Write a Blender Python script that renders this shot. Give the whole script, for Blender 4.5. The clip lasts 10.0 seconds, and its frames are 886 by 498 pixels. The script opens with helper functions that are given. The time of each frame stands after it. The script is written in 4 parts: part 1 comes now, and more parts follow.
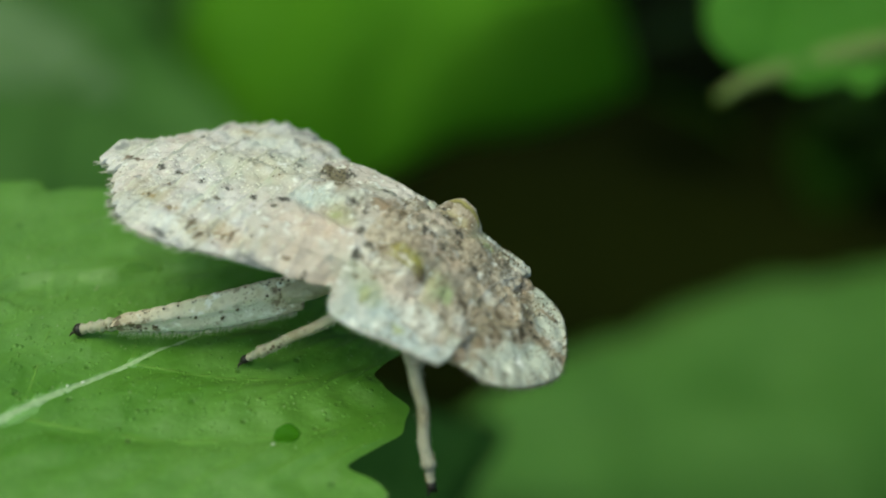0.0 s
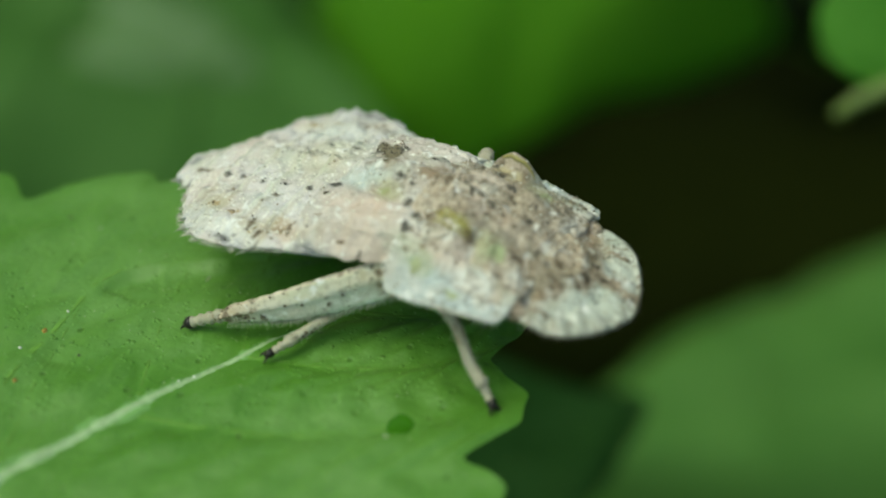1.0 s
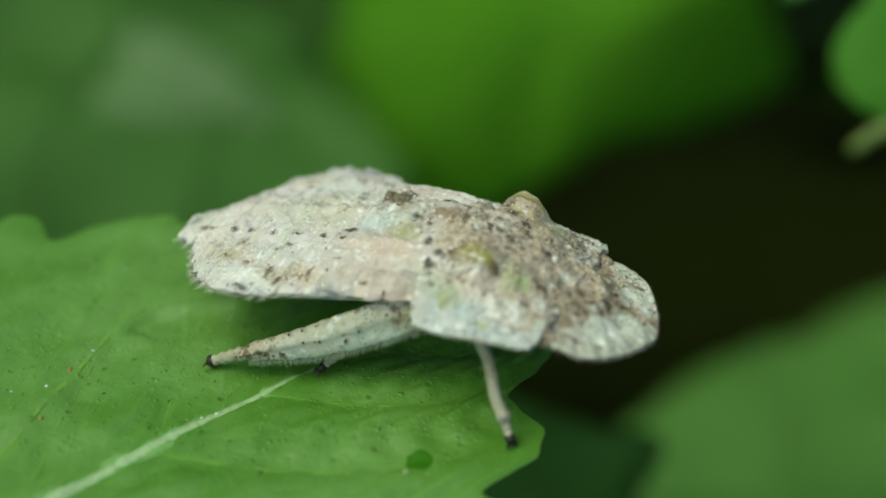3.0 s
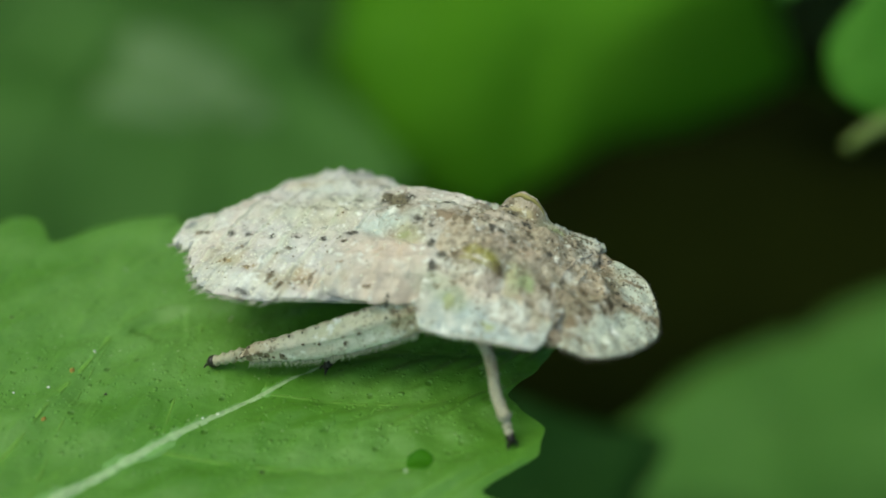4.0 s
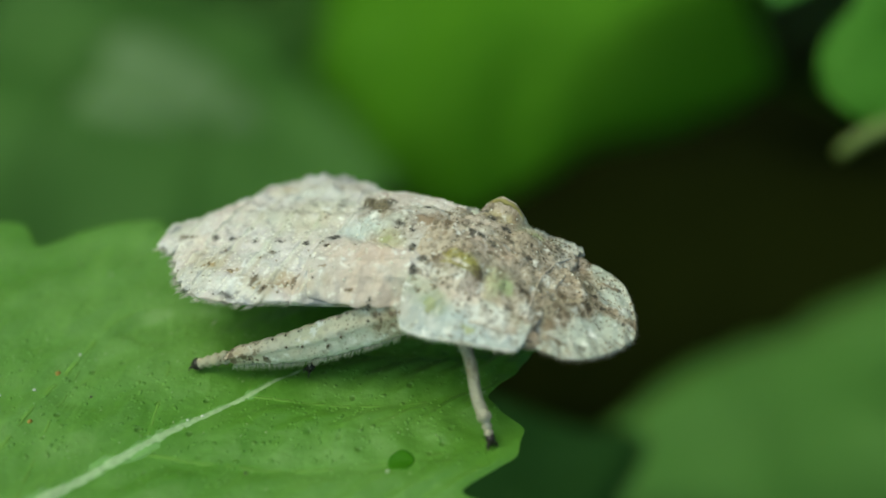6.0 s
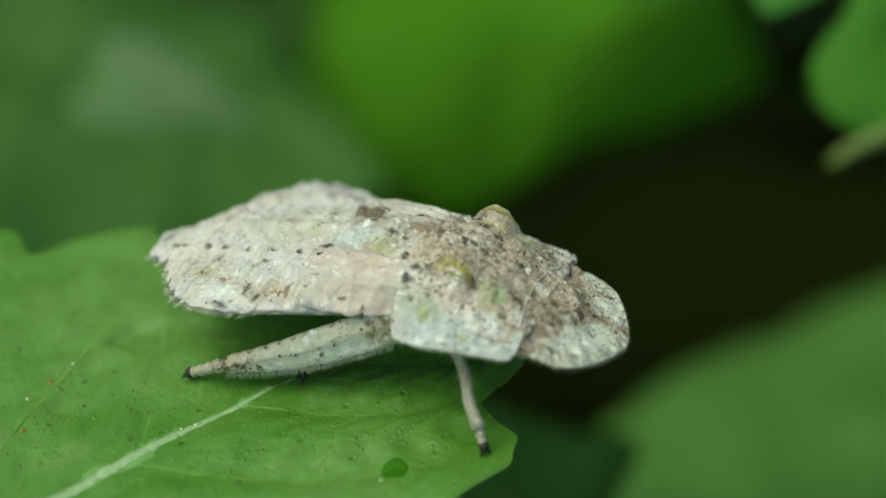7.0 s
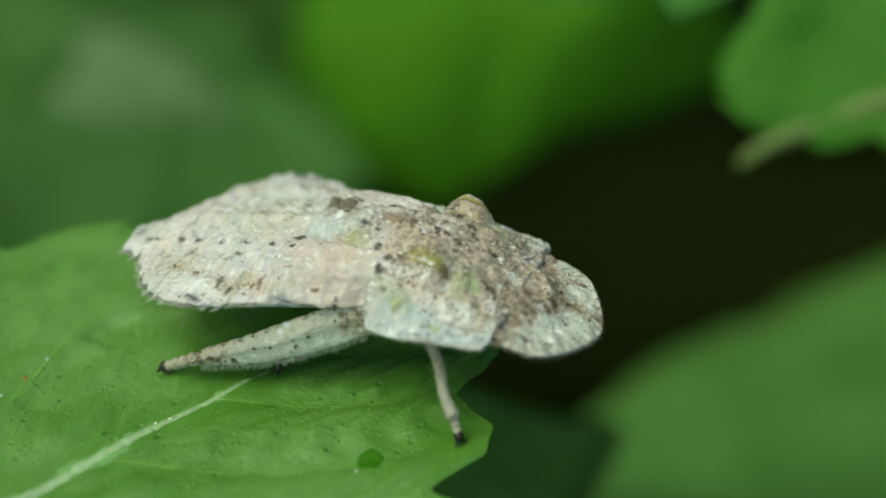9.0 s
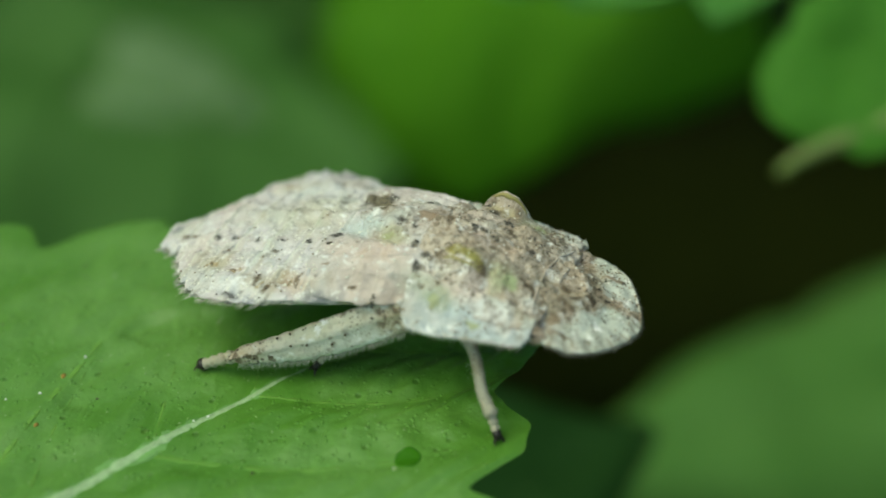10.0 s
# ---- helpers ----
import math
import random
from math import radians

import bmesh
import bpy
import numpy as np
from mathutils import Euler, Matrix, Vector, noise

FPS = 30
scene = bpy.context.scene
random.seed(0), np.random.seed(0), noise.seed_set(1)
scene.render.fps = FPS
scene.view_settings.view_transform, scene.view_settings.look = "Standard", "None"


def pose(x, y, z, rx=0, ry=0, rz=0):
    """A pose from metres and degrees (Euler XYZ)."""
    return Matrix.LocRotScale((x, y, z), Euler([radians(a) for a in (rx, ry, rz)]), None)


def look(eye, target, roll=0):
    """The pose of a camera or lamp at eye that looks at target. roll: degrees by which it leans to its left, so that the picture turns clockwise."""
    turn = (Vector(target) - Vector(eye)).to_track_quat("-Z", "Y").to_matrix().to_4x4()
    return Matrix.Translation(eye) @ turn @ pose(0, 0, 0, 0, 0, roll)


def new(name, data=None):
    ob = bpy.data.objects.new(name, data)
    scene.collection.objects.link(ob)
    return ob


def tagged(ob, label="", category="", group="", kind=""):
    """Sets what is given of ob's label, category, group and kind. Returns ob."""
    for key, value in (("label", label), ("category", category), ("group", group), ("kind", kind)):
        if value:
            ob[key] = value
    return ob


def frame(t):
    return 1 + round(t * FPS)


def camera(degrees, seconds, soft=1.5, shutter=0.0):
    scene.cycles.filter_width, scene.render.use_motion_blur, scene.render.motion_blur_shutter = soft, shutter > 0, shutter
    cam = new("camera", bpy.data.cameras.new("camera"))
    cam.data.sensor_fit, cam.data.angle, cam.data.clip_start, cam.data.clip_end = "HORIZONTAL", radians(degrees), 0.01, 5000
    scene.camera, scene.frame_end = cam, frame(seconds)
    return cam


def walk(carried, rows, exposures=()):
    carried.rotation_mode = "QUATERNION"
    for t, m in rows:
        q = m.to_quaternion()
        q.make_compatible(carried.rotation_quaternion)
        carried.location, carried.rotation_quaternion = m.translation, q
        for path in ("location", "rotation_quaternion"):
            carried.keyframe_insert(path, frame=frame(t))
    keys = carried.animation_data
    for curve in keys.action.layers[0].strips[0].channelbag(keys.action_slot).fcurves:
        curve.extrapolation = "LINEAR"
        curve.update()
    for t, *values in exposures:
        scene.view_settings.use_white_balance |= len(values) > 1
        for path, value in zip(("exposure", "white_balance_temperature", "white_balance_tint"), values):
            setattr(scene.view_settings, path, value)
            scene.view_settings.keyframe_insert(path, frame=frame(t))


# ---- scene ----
from mathutils.bvhtree import BVHTree

MM = 0.001
# ---- camera: a close-up lens some 25 mm from its subject, nudged by an unsteady grip ----
cam = camera(40, 10.0, soft=1.8, shutter=0.4)
cam.data.dof.use_dof = True
cam.data.dof.focus_distance = 0.0259
cam.data.dof.aperture_fstop = 38
PATH = [
    (0, pose(-0.000815, -0.025064, 0.017383, 54.777, -6.873, -4.426)),
    (0.25, pose(-0.001280, -0.025020, 0.016610, 55.710, -7.535, -4.120)),
    (0.5, pose(0.000096, -0.024436, 0.016884, 54.103, -4.108, -1.267)),
    (0.75, pose(-0.000193, -0.024114, 0.016620, 53.790, -2.834, -1.090)),
    (1, pose(0.000023, -0.023930, 0.016882, 52.970, -0.842, -0.206)),
    (1.5, pose(-0.000171, -0.023928, 0.017179, 53.010, -0.004, -0.172)),
    (2, pose(-0.000265, -0.024118, 0.017039, 54.272, -0.262, -0.154)),
    (2.5, pose(-0.000146, -0.024322, 0.017075, 54.974, -0.352, 0.151)),
    (4, pose(0.000033, -0.024444, 0.017197, 54.889, 0.092, 0.139)),
    (4.5, pose(0.000000, -0.024575, 0.017207, 55.000, -0.000, 0.000)),
    (5, pose(0.000092, -0.024760, 0.017430, 54.778, -0.062, -0.145)),
    (5.5, pose(0.000095, -0.024816, 0.017425, 55.004, -0.178, -0.310)),
    (7, pose(0.000081, -0.024731, 0.017617, 55.072, -0.389, -0.894)),
    (7.5, pose(0.000110, -0.024745, 0.017638, 55.090, -0.298, -1.043)),
    (8, pose(0.000208, -0.024721, 0.017641, 54.828, -0.035, -1.114)),
    (8.5, pose(0.000273, -0.024710, 0.017594, 54.723, 0.170, -1.215)),
    (8.8, pose(0.000514, -0.024629, 0.017620, 54.531, 0.391, -1.150)),
    (9, pose(0.000375, -0.024714, 0.017636, 54.550, -0.114, -1.840)),
    (9.25, pose(0.000530, -0.024808, 0.017498, 54.896, -0.483, -2.297)),
    (9.5, pose(0.000557, -0.024705, 0.017548, 54.586, 0.161, -1.528)),
    (10, pose(0.000200, -0.024637, 0.017535, 54.511, 0.781, -0.812)),
]
walk(cam, PATH, [(0, 0.33, 7500, -22), (10, 0.33, 7500, -22)])

# ---- light: a bright veiled sky, its sun behind thin cloud ----
SUN_HEIGHT, SUN_TURN = radians(65), radians(254)
world = bpy.data.worlds.new("world")
scene.world = world
world.use_nodes = True
sky = world.node_tree.nodes.new("ShaderNodeTexSky")
sky.sky_type, sky.sun_disc = "NISHITA", False
sky.sun_elevation, sky.sun_rotation = SUN_HEIGHT, SUN_TURN
sky.air_density, sky.dust_density = 1.0, 3.0
world.node_tree.nodes["Background"].inputs["Strength"].default_value = 0.15
world.node_tree.links.new(sky.outputs["Color"], world.node_tree.nodes["Background"].inputs["Color"])
sun = new("sun", bpy.data.lights.new("sun", "SUN"))
sun.data.energy, sun.data.angle, sun.data.color = 0.9, radians(50), (1.0, 0.96, 0.90)
sun_way = Vector((math.sin(SUN_TURN) * math.cos(SUN_HEIGHT), math.cos(SUN_TURN) * math.cos(SUN_HEIGHT), math.sin(SUN_HEIGHT)))
sun.matrix_world = look(sun_way * 0.3, (0, 0, 0))


# ---- materials ----
def nodes_of(name):
    m = bpy.data.materials.new(name)
    m.use_nodes = True
    return m, m.node_tree.nodes, m.node_tree.links, m.node_tree.nodes["Principled BSDF"]


def mix(n, l, fac, a, b, mode="MIX"):
    x = n.new("ShaderNodeMix")
    x.data_type, x.blend_type = "RGBA", mode
    for socket, value in ((x.inputs[0], fac), (x.inputs[6], a), (x.inputs[7], b)):
        if hasattr(value, "is_output"):
            l.new(value, socket)
        else:
            socket.default_value = value if isinstance(value, (int, float)) else (*value, 1)
    return x.outputs[2]


def ramp(n, l, value, lo, hi):
    x = n.new("ShaderNodeMapRange")
    x.interpolation_type = "SMOOTHSTEP"
    l.new(value, x.inputs["Value"])
    x.inputs["From Min"].default_value, x.inputs["From Max"].default_value = lo, hi
    return x.outputs["Result"]


def grain(n, l, where, size, detail=3.0, rough=0.55, shift=0.0):
    """Noise with features of about that many millimetres."""
    x = n.new("ShaderNodeTexNoise")
    x.noise_dimensions = "4D"
    l.new(where, x.inputs["Vector"])
    x.inputs["Scale"].default_value, x.inputs["Detail"].default_value = 1 / (size * MM * 2), detail
    x.inputs["Roughness"].default_value, x.inputs["W"].default_value = rough, shift
    return x.outputs["Fac"]


def cells(n, l, where, size, feature="F1"):
    x = n.new("ShaderNodeTexVoronoi")
    x.feature = feature
    l.new(where, x.inputs["Vector"])
    x.inputs["Scale"].default_value = 1 / (size * MM)
    return x.outputs["Distance"]


def relief(n, l, height, depth, shader, strength=1.0):
    x = n.new("ShaderNodeBump")
    x.inputs["Strength"].default_value, x.inputs["Distance"].default_value = strength, depth * MM
    l.new(height, x.inputs["Height"])
    l.new(x.outputs["Normal"], shader.inputs["Normal"])


def cuticle(name, base, stain, mottle, speck, specks=0.5, stains=0.5, rough=0.6, speck_size=0.11, shift=0.0):
    """Waxy, grainy insect cuticle: two scales of stain, dark pinprick specks, fine crusty relief."""
    m, n, l, s = nodes_of(name)
    at = n.new("ShaderNodeTexCoord").outputs["Object"]
    wide, fine = grain(n, l, at, 0.9, 3, 0.6, shift), grain(n, l, at, 0.22, 4, 0.65, shift + 3)
    col = mix(n, l, ramp(n, l, wide, 0.62 - 0.25 * stains, 0.78 - 0.2 * stains), base, stain)
    col = mix(n, l, ramp(n, l, fine, 0.5, 0.72), col, mottle)
    pale = ramp(n, l, grain(n, l, at, 0.14, 3, 0.6, shift + 9), 0.58, 0.75)
    col = mix(n, l, pale, col, tuple(min(0.86, c * 1.25) for c in base))
    dots = cells(n, l, at, speck_size)
    gate = ramp(n, l, grain(n, l, at, 0.55, 2, 0.6, shift + 5), 0.66 - 0.3 * specks, 0.80 - 0.3 * specks)
    spot = n.new("ShaderNodeMath")
    spot.operation = "MULTIPLY"
    l.new(ramp(n, l, dots, 0.42, 0.22), spot.inputs[0])
    l.new(gate, spot.inputs[1])
    col = mix(n, l, spot.outputs[0], col, speck)
    l.new(col, s.inputs["Base Color"])
    s.inputs["Roughness"].default_value = rough
    s.inputs["Specular IOR Level"].default_value = 0.35
    s.inputs["Subsurface Weight"].default_value = 0.12
    s.inputs["Subsurface Radius"].default_value = (1, 0.7, 0.5)
    s.inputs["Subsurface Scale"].default_value = 0.15 * MM
    h = n.new("ShaderNodeMath")
    l.new(grain(n, l, at, 0.06, 4, 0.7, shift), h.inputs[0])
    l.new(dots, h.inputs[1])
    relief(n, l, h.outputs[0], 0.035, s, 0.8)
    return m


def plain(name, colour, rough=0.5, size=0.2, vary=0.35, spec=0.4):
    m, n, l, s = nodes_of(name)
    at = n.new("ShaderNodeTexCoord").outputs["Object"]
    col = mix(n, l, grain(n, l, at, size, 4, 0.65), tuple(c * (1 - vary) for c in colour), tuple(min(0.9, c * (1 + vary)) for c in colour))
    l.new(col, s.inputs["Base Color"])
    s.inputs["Roughness"].default_value, s.inputs["Specular IOR Level"].default_value = rough, spec
    relief(n, l, grain(n, l, at, size * 0.4, 3), size * 0.1, s, 0.5)
    return m


def leaf_skin(name, dark, light, glow, size=1.0, rough=0.42, through_part=0.3, spec=0.4):
    """Leaf blade: pale net of veinlets, pin-sized glands, light that shines through."""
    m, n, l, s = nodes_of(name)
    at = n.new("ShaderNodeTexCoord").outputs["Object"]
    col = mix(n, l, ramp(n, l, grain(n, l, at, 2.2 * size, 4, 0.6), 0.35, 0.65), dark, light)
    net = ramp(n, l, cells(n, l, at, 0.75 * size, "DISTANCE_TO_EDGE"), 0.10, 0.0)
    weak = n.new("ShaderNodeMath")
    weak.operation = "MULTIPLY"
    l.new(net, weak.inputs[0])
    weak.inputs[1].default_value = 0.10
    col = mix(n, l, weak.outputs[0], col, tuple(min(0.8, c * 1.7 + 0.02) for c in light))
    gland = cells(n, l, at, 0.42 * size)
    dots = n.new("ShaderNodeMath")
    dots.operation = "MULTIPLY"
    l.new(ramp(n, l, gland, 0.22, 0.07), dots.inputs[0])
    l.new(ramp(n, l, grain(n, l, at, 0.6 * size, 2, 0.6, 4), 0.49, 0.60), dots.inputs[1])
    col = mix(n, l, dots.outputs[0], col, tuple(c * 0.70 for c in dark))
    fleck = n.new("ShaderNodeMath")
    fleck.operation = "MULTIPLY"
    l.new(ramp(n, l, cells(n, l, at, 0.27 * size), 0.16, 0.08), fleck.inputs[0])
    l.new(ramp(n, l, grain(n, l, at, 0.9 * size, 2, 0.6, 11), 0.55, 0.7), fleck.inputs[1])
    col = mix(n, l, fleck.outputs[0], col, (0.33, 0.42, 0.16))
    l.new(col, s.inputs["Base Color"])
    s.inputs["Roughness"].default_value, s.inputs["Specular IOR Level"].default_value = rough, spec
    h = n.new("ShaderNodeMath")
    l.new(grain(n, l, at, 0.12 * size, 4, 0.6), h.inputs[0])
    dome = n.new("ShaderNodeMath")
    dome.operation = "MULTIPLY"
    l.new(ramp(n, l, cells(n, l, at, 0.27 * size), 0.24, 0.05), dome.inputs[0])
    l.new(ramp(n, l, grain(n, l, at, 0.9 * size, 2, 0.6, 11), 0.42, 0.6), dome.inputs[1])
    pits = n.new("ShaderNodeMath")
    pits.operation = "SUBTRACT"
    l.new(dome.outputs[0], pits.inputs[0])
    l.new(dots.outputs[0], pits.inputs[1])
    l.new(pits.outputs[0], h.inputs[1])
    relief(n, l, h.outputs[0], 0.045 * size, s, 0.8)
    tr = n.new("ShaderNodeBsdfTranslucent")
    tr.inputs["Color"].default_value = (*glow, 1)
    both = n.new("ShaderNodeMixShader")
    both.inputs[0].default_value = through_part
    l.new(s.outputs[0], both.inputs[1])
    l.new(tr.outputs[0], both.inputs[2])
    l.new(both.outputs[0], n["Material Output"].inputs["Surface"])
    return m


def pigmented(name):
    """Cuticle whose base pigment and freckling are laid down on the mesh; stains, mottling, freckles and crust come on top."""
    m, n, l, s = nodes_of(name)
    at = n.new("ShaderNodeTexCoord").outputs["Object"]
    tint, dense = n.new("ShaderNodeAttribute"), n.new("ShaderNodeAttribute")
    tint.attribute_name, dense.attribute_name = "pigment", "freckle"
    col = tint.outputs["Color"]

    def toned(factor, colour, strength=1.0):
        k = n.new("ShaderNodeMath")
        k.operation = "MULTIPLY"
        l.new(factor, k.inputs[0])
        k.inputs[1].default_value = strength
        return mix(n, l, k.outputs[0], col, colour, "MULTIPLY")

    col = toned(ramp(n, l, grain(n, l, at, 0.8, 3, 0.6, 1), 0.46, 0.66), (0.97, 0.84, 0.75), 0.55)
    col = toned(ramp(n, l, grain(n, l, at, 0.5, 3, 0.6, 2), 0.5, 0.66), (0.82, 0.92, 0.84), 0.45)
    col = toned(ramp(n, l, grain(n, l, at, 0.20, 4, 0.7, 3), 0.50, 0.70), (0.70, 0.63, 0.52), 0.5)
    # waxy bloom, which the dark marks lack
    bright = n.new("ShaderNodeRGBToBW")
    l.new(tint.outputs["Color"], bright.inputs[0])
    waxy = ramp(n, l, bright.outputs[0], 0.22, 0.50)
    for size, shift, hi, wax in ((0.30, 8, 0.85, (0.72, 0.69, 0.68)), (0.13, 9, 0.68, (0.80, 0.78, 0.77))):
        k = n.new("ShaderNodeMath")
        k.operation = "MULTIPLY"
        l.new(ramp(n, l, grain(n, l, at, size, 3, 0.6, shift), 0.55, hi), k.inputs[0])
        l.new(waxy, k.inputs[1])
        col = mix(n, l, k.outputs[0], col, wax)
    # freckles of two sizes where the skin is freckled
    for size, lo, hi, shift, colour in ((0.20, 0.50, 0.30, 5, (0.15, 0.112, 0.075)), (0.11, 0.40, 0.22, 6, (0.07, 0.05, 0.035)), (0.075, 0.36, 0.2, 7, (0.20, 0.14, 0.09))):
        warp = n.new("ShaderNodeVectorMath")
        warp.operation = "MULTIPLY_ADD"
        noisy = n.new("ShaderNodeTexNoise")
        l.new(at, noisy.inputs["Vector"])
        noisy.inputs["Scale"].default_value = 1 / (0.16 * MM)
        l.new(noisy.outputs["Color"], warp.inputs[0])
        warp.inputs[1].default_value = (0.10 * MM,) * 3
        l.new(at, warp.inputs[2])
        dots = cells(n, l, warp.outputs[0], size)
        patch = n.new("ShaderNodeMath")
        patch.operation = "ADD"
        l.new(grain(n, l, at, 0.42, 3, 0.65, shift), patch.inputs[0])
        l.new(dense.outputs["Fac"], patch.inputs[1])
        spot = n.new("ShaderNodeMath")
        spot.operation = "MULTIPLY"
        l.new(ramp(n, l, dots, lo, hi), spot.inputs[0])
        l.new(ramp(n, l, patch.outputs[0], 0.98, 1.22), spot.inputs[1])
        col = mix(n, l, spot.outputs[0], col, colour)
    l.new(col, s.inputs["Base Color"])
    s.inputs["Roughness"].default_value, s.inputs["Specular IOR Level"].default_value = 0.42, 0.45
    h = n.new("ShaderNodeMath")
    l.new(grain(n, l, at, 0.05, 3, 0.6), h.inputs[0])
    l.new(grain(n, l, at, 0.16, 4, 0.6, 4), h.inputs[1])
    relief(n, l, h.outputs[0], 0.055, s, 0.6)
    return m


CUTICLE = pigmented("freckled_cuticle")
LEG = cuticle("leg_cuticle", (0.58, 0.56, 0.49), (0.45, 0.40, 0.30), (0.25, 0.215, 0.165), (0.10, 0.075, 0.05), 0.5, 0.75, 0.55, 0.16, 12.0)
THIN_LEG = cuticle("thin_leg_cuticle", (0.43, 0.40, 0.31), (0.31, 0.24, 0.15), (0.28, 0.24, 0.17), (0.10, 0.07, 0.045), 0.4, 0.65, 0.55, 0.14, 14.0)
CLAW = plain("claw_black", (0.018, 0.015, 0.013), 0.35, 0.1)
DARK_GRAIN = plain("dark_granule", (0.035, 0.028, 0.02), 0.6, 0.1)
DOT_GRAIN = plain("dark_brown_dot", (0.085, 0.065, 0.045), 0.6, 0.1)
BROWN_GRAIN = plain("brown_granule", (0.19, 0.145, 0.09), 0.6, 0.1)
PALE_GRAIN = plain("pale_granule", (0.74, 0.72, 0.64), 0.5, 0.1, 0.12)
HAIR = plain("pale_bristle", (0.62, 0.60, 0.52), 0.5, 0.1, 0.15)
EAR_RIM = plain("ochre_crest", (0.31, 0.27, 0.10), 0.6, 0.15)
EYE = cuticle("mottled_eye", (0.44, 0.35, 0.28), (0.24, 0.16, 0.10), (0.20, 0.15, 0.11), (0.06, 0.045, 0.035), 0.6, 0.6, 0.3, 0.10, 21.0)
WAX_RIM = cuticle("waxy_rim", (0.64, 0.64, 0.62), (0.50, 0.46, 0.40), (0.36, 0.32, 0.27), (0.10, 0.08, 0.06), 0.55, 0.5, 0.5, 0.13, 25.0)
EYE_BAND = plain("dark_eye_band", (0.035, 0.027, 0.02), 0.25, 0.1)

LEAF_TOP = leaf_skin("leaf_skin", (0.100, 0.258, 0.026), (0.155, 0.325, 0.062), (0.16, 0.47, 0.02), 1.0, 0.46, 0.25, 0.58)
RIB = plain("leaf_rib", (0.30, 0.42, 0.23), 0.65, 0.07, 0.6, 0.3)
RIB_FLANK = plain("leaf_rib_flank", (0.16, 0.32, 0.095), 0.6, 0.14, 0.5, 0.25)
VEIN = plain("leaf_side_vein", (0.145, 0.300, 0.050), 0.6, 0.3, 0.3, 0.2)
BLOTCH = plain("pale_blotch", (0.125, 0.215, 0.085), 0.7, 3.0, 0.4)
FAR_LEAF = leaf_skin("far_leaf_skin", (0.084, 0.240, 0.014), (0.112, 0.292, 0.021), (0.16, 0.47, 0.010), 3.0, 0.7, 0.35, 0.08)
DULL_LEAF = leaf_skin("dull_leaf_skin", (0.066, 0.165, 0.032), (0.088, 0.200, 0.046), (0.14, 0.36, 0.035), 3.0, 0.65, 0.3, 0.15)
GREY_LEAF = leaf_skin("grey_leaf_skin", (0.088, 0.212, 0.042), (0.118, 0.256, 0.060), (0.16, 0.42, 0.04), 3.0, 0.65, 0.33, 0.15)
# leaf skin with shade put into its colour, for the leaves added around
DARKENED_LEAF = leaf_skin("darkened_leaf_skin", (0.018, 0.052, 0.005), (0.026, 0.068, 0.007), (0.04, 0.13, 0.006), 6.0, 0.7, 0.25, 0.08)
# darker copy of the leaf skin: the lower leaf's shade is in the colour
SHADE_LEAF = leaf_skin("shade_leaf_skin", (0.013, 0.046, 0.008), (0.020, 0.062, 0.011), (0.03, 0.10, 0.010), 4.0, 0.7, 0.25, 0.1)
SWAY_SKIN = leaf_skin("sway_leaf_skin", (0.080, 0.235, 0.026), (0.110, 0.285, 0.042), (0.17, 0.48, 0.025), 3.0, 0.6, 0.33, 0.15)
PALE_LEAF = leaf_skin("pale_leaf_skin", (0.10, 0.28, 0.05), (0.13, 0.33, 0.07), (0.2, 0.5, 0.05), 3.0, 0.6, 0.3, 0.15)
ROLLED = plain("rolled_margin", (0.14, 0.20, 0.05), 0.55, 1.2, 0.3)
STALK = plain("stalk_skin", (0.16, 0.24, 0.07), 0.5, 1.0)
SPOT = plain("dark_green_spot", (0.04, 0.145, 0.005), 0.6, 0.3, 0.25, 0.15)
DUST = plain("white_dust", (0.75, 0.76, 0.70), 0.6, 0.1, 0.1)
RUST = plain("rust_speck", (0.33, 0.20, 0.04), 0.6, 0.1)
# near-black: the shade of the gap is put into the soil's colour
SHADED_SOIL = plain("soil", (0.0125, 0.0168, 0.0030), 0.95, 6.0, 0.5, 0.02)


# ---- mesh tools, in millimetres ----
def part(name, mesh, material, parent=None, label="", smooth=True, second=None, choose=None):
    """Links (verts, faces), in millimetres, as one mesh object under a thing or a part."""
    verts, faces = mesh
    me = bpy.data.meshes.new(name)
    me.from_pydata([(v[0] * MM, v[1] * MM, v[2] * MM) for v in verts], [], [tuple(f) for f in faces])
    me.materials.append(material)
    if second:
        me.materials.append(second)
        for p in me.polygons:
            c = p.center
            if choose(c[0] / MM, c[1] / MM, c[2] / MM):
                p.material_index = 1
    me.polygons.foreach_set("use_smooth", [smooth] * len(me.polygons))
    me.update()
    ob = new(name, me)
    ob.parent = parent
    if label:
        ob["label"] = label
    return ob


def merged(meshes):
    verts, faces = [], []
    for v, f in meshes:
        k = len(verts)
        verts += [tuple(p) for p in v]
        faces += [tuple(i + k for i in q) for q in f]
    return verts, faces


def loft(rings):
    """Closed skin over rings of equal count, capped at both ends."""
    k = len(rings[0])
    verts = [tuple(p) for r in rings for p in r]
    faces = []
    for i in range(len(rings) - 1):
        for j in range(k):
            a, b = i * k + j, i * k + (j + 1) % k
            faces.append((a, b, b + k, a + k))
    faces.append(tuple(range(k - 1, -1, -1)))
    faces.append(tuple(range((len(rings) - 1) * k, len(rings) * k)))
    return verts, faces


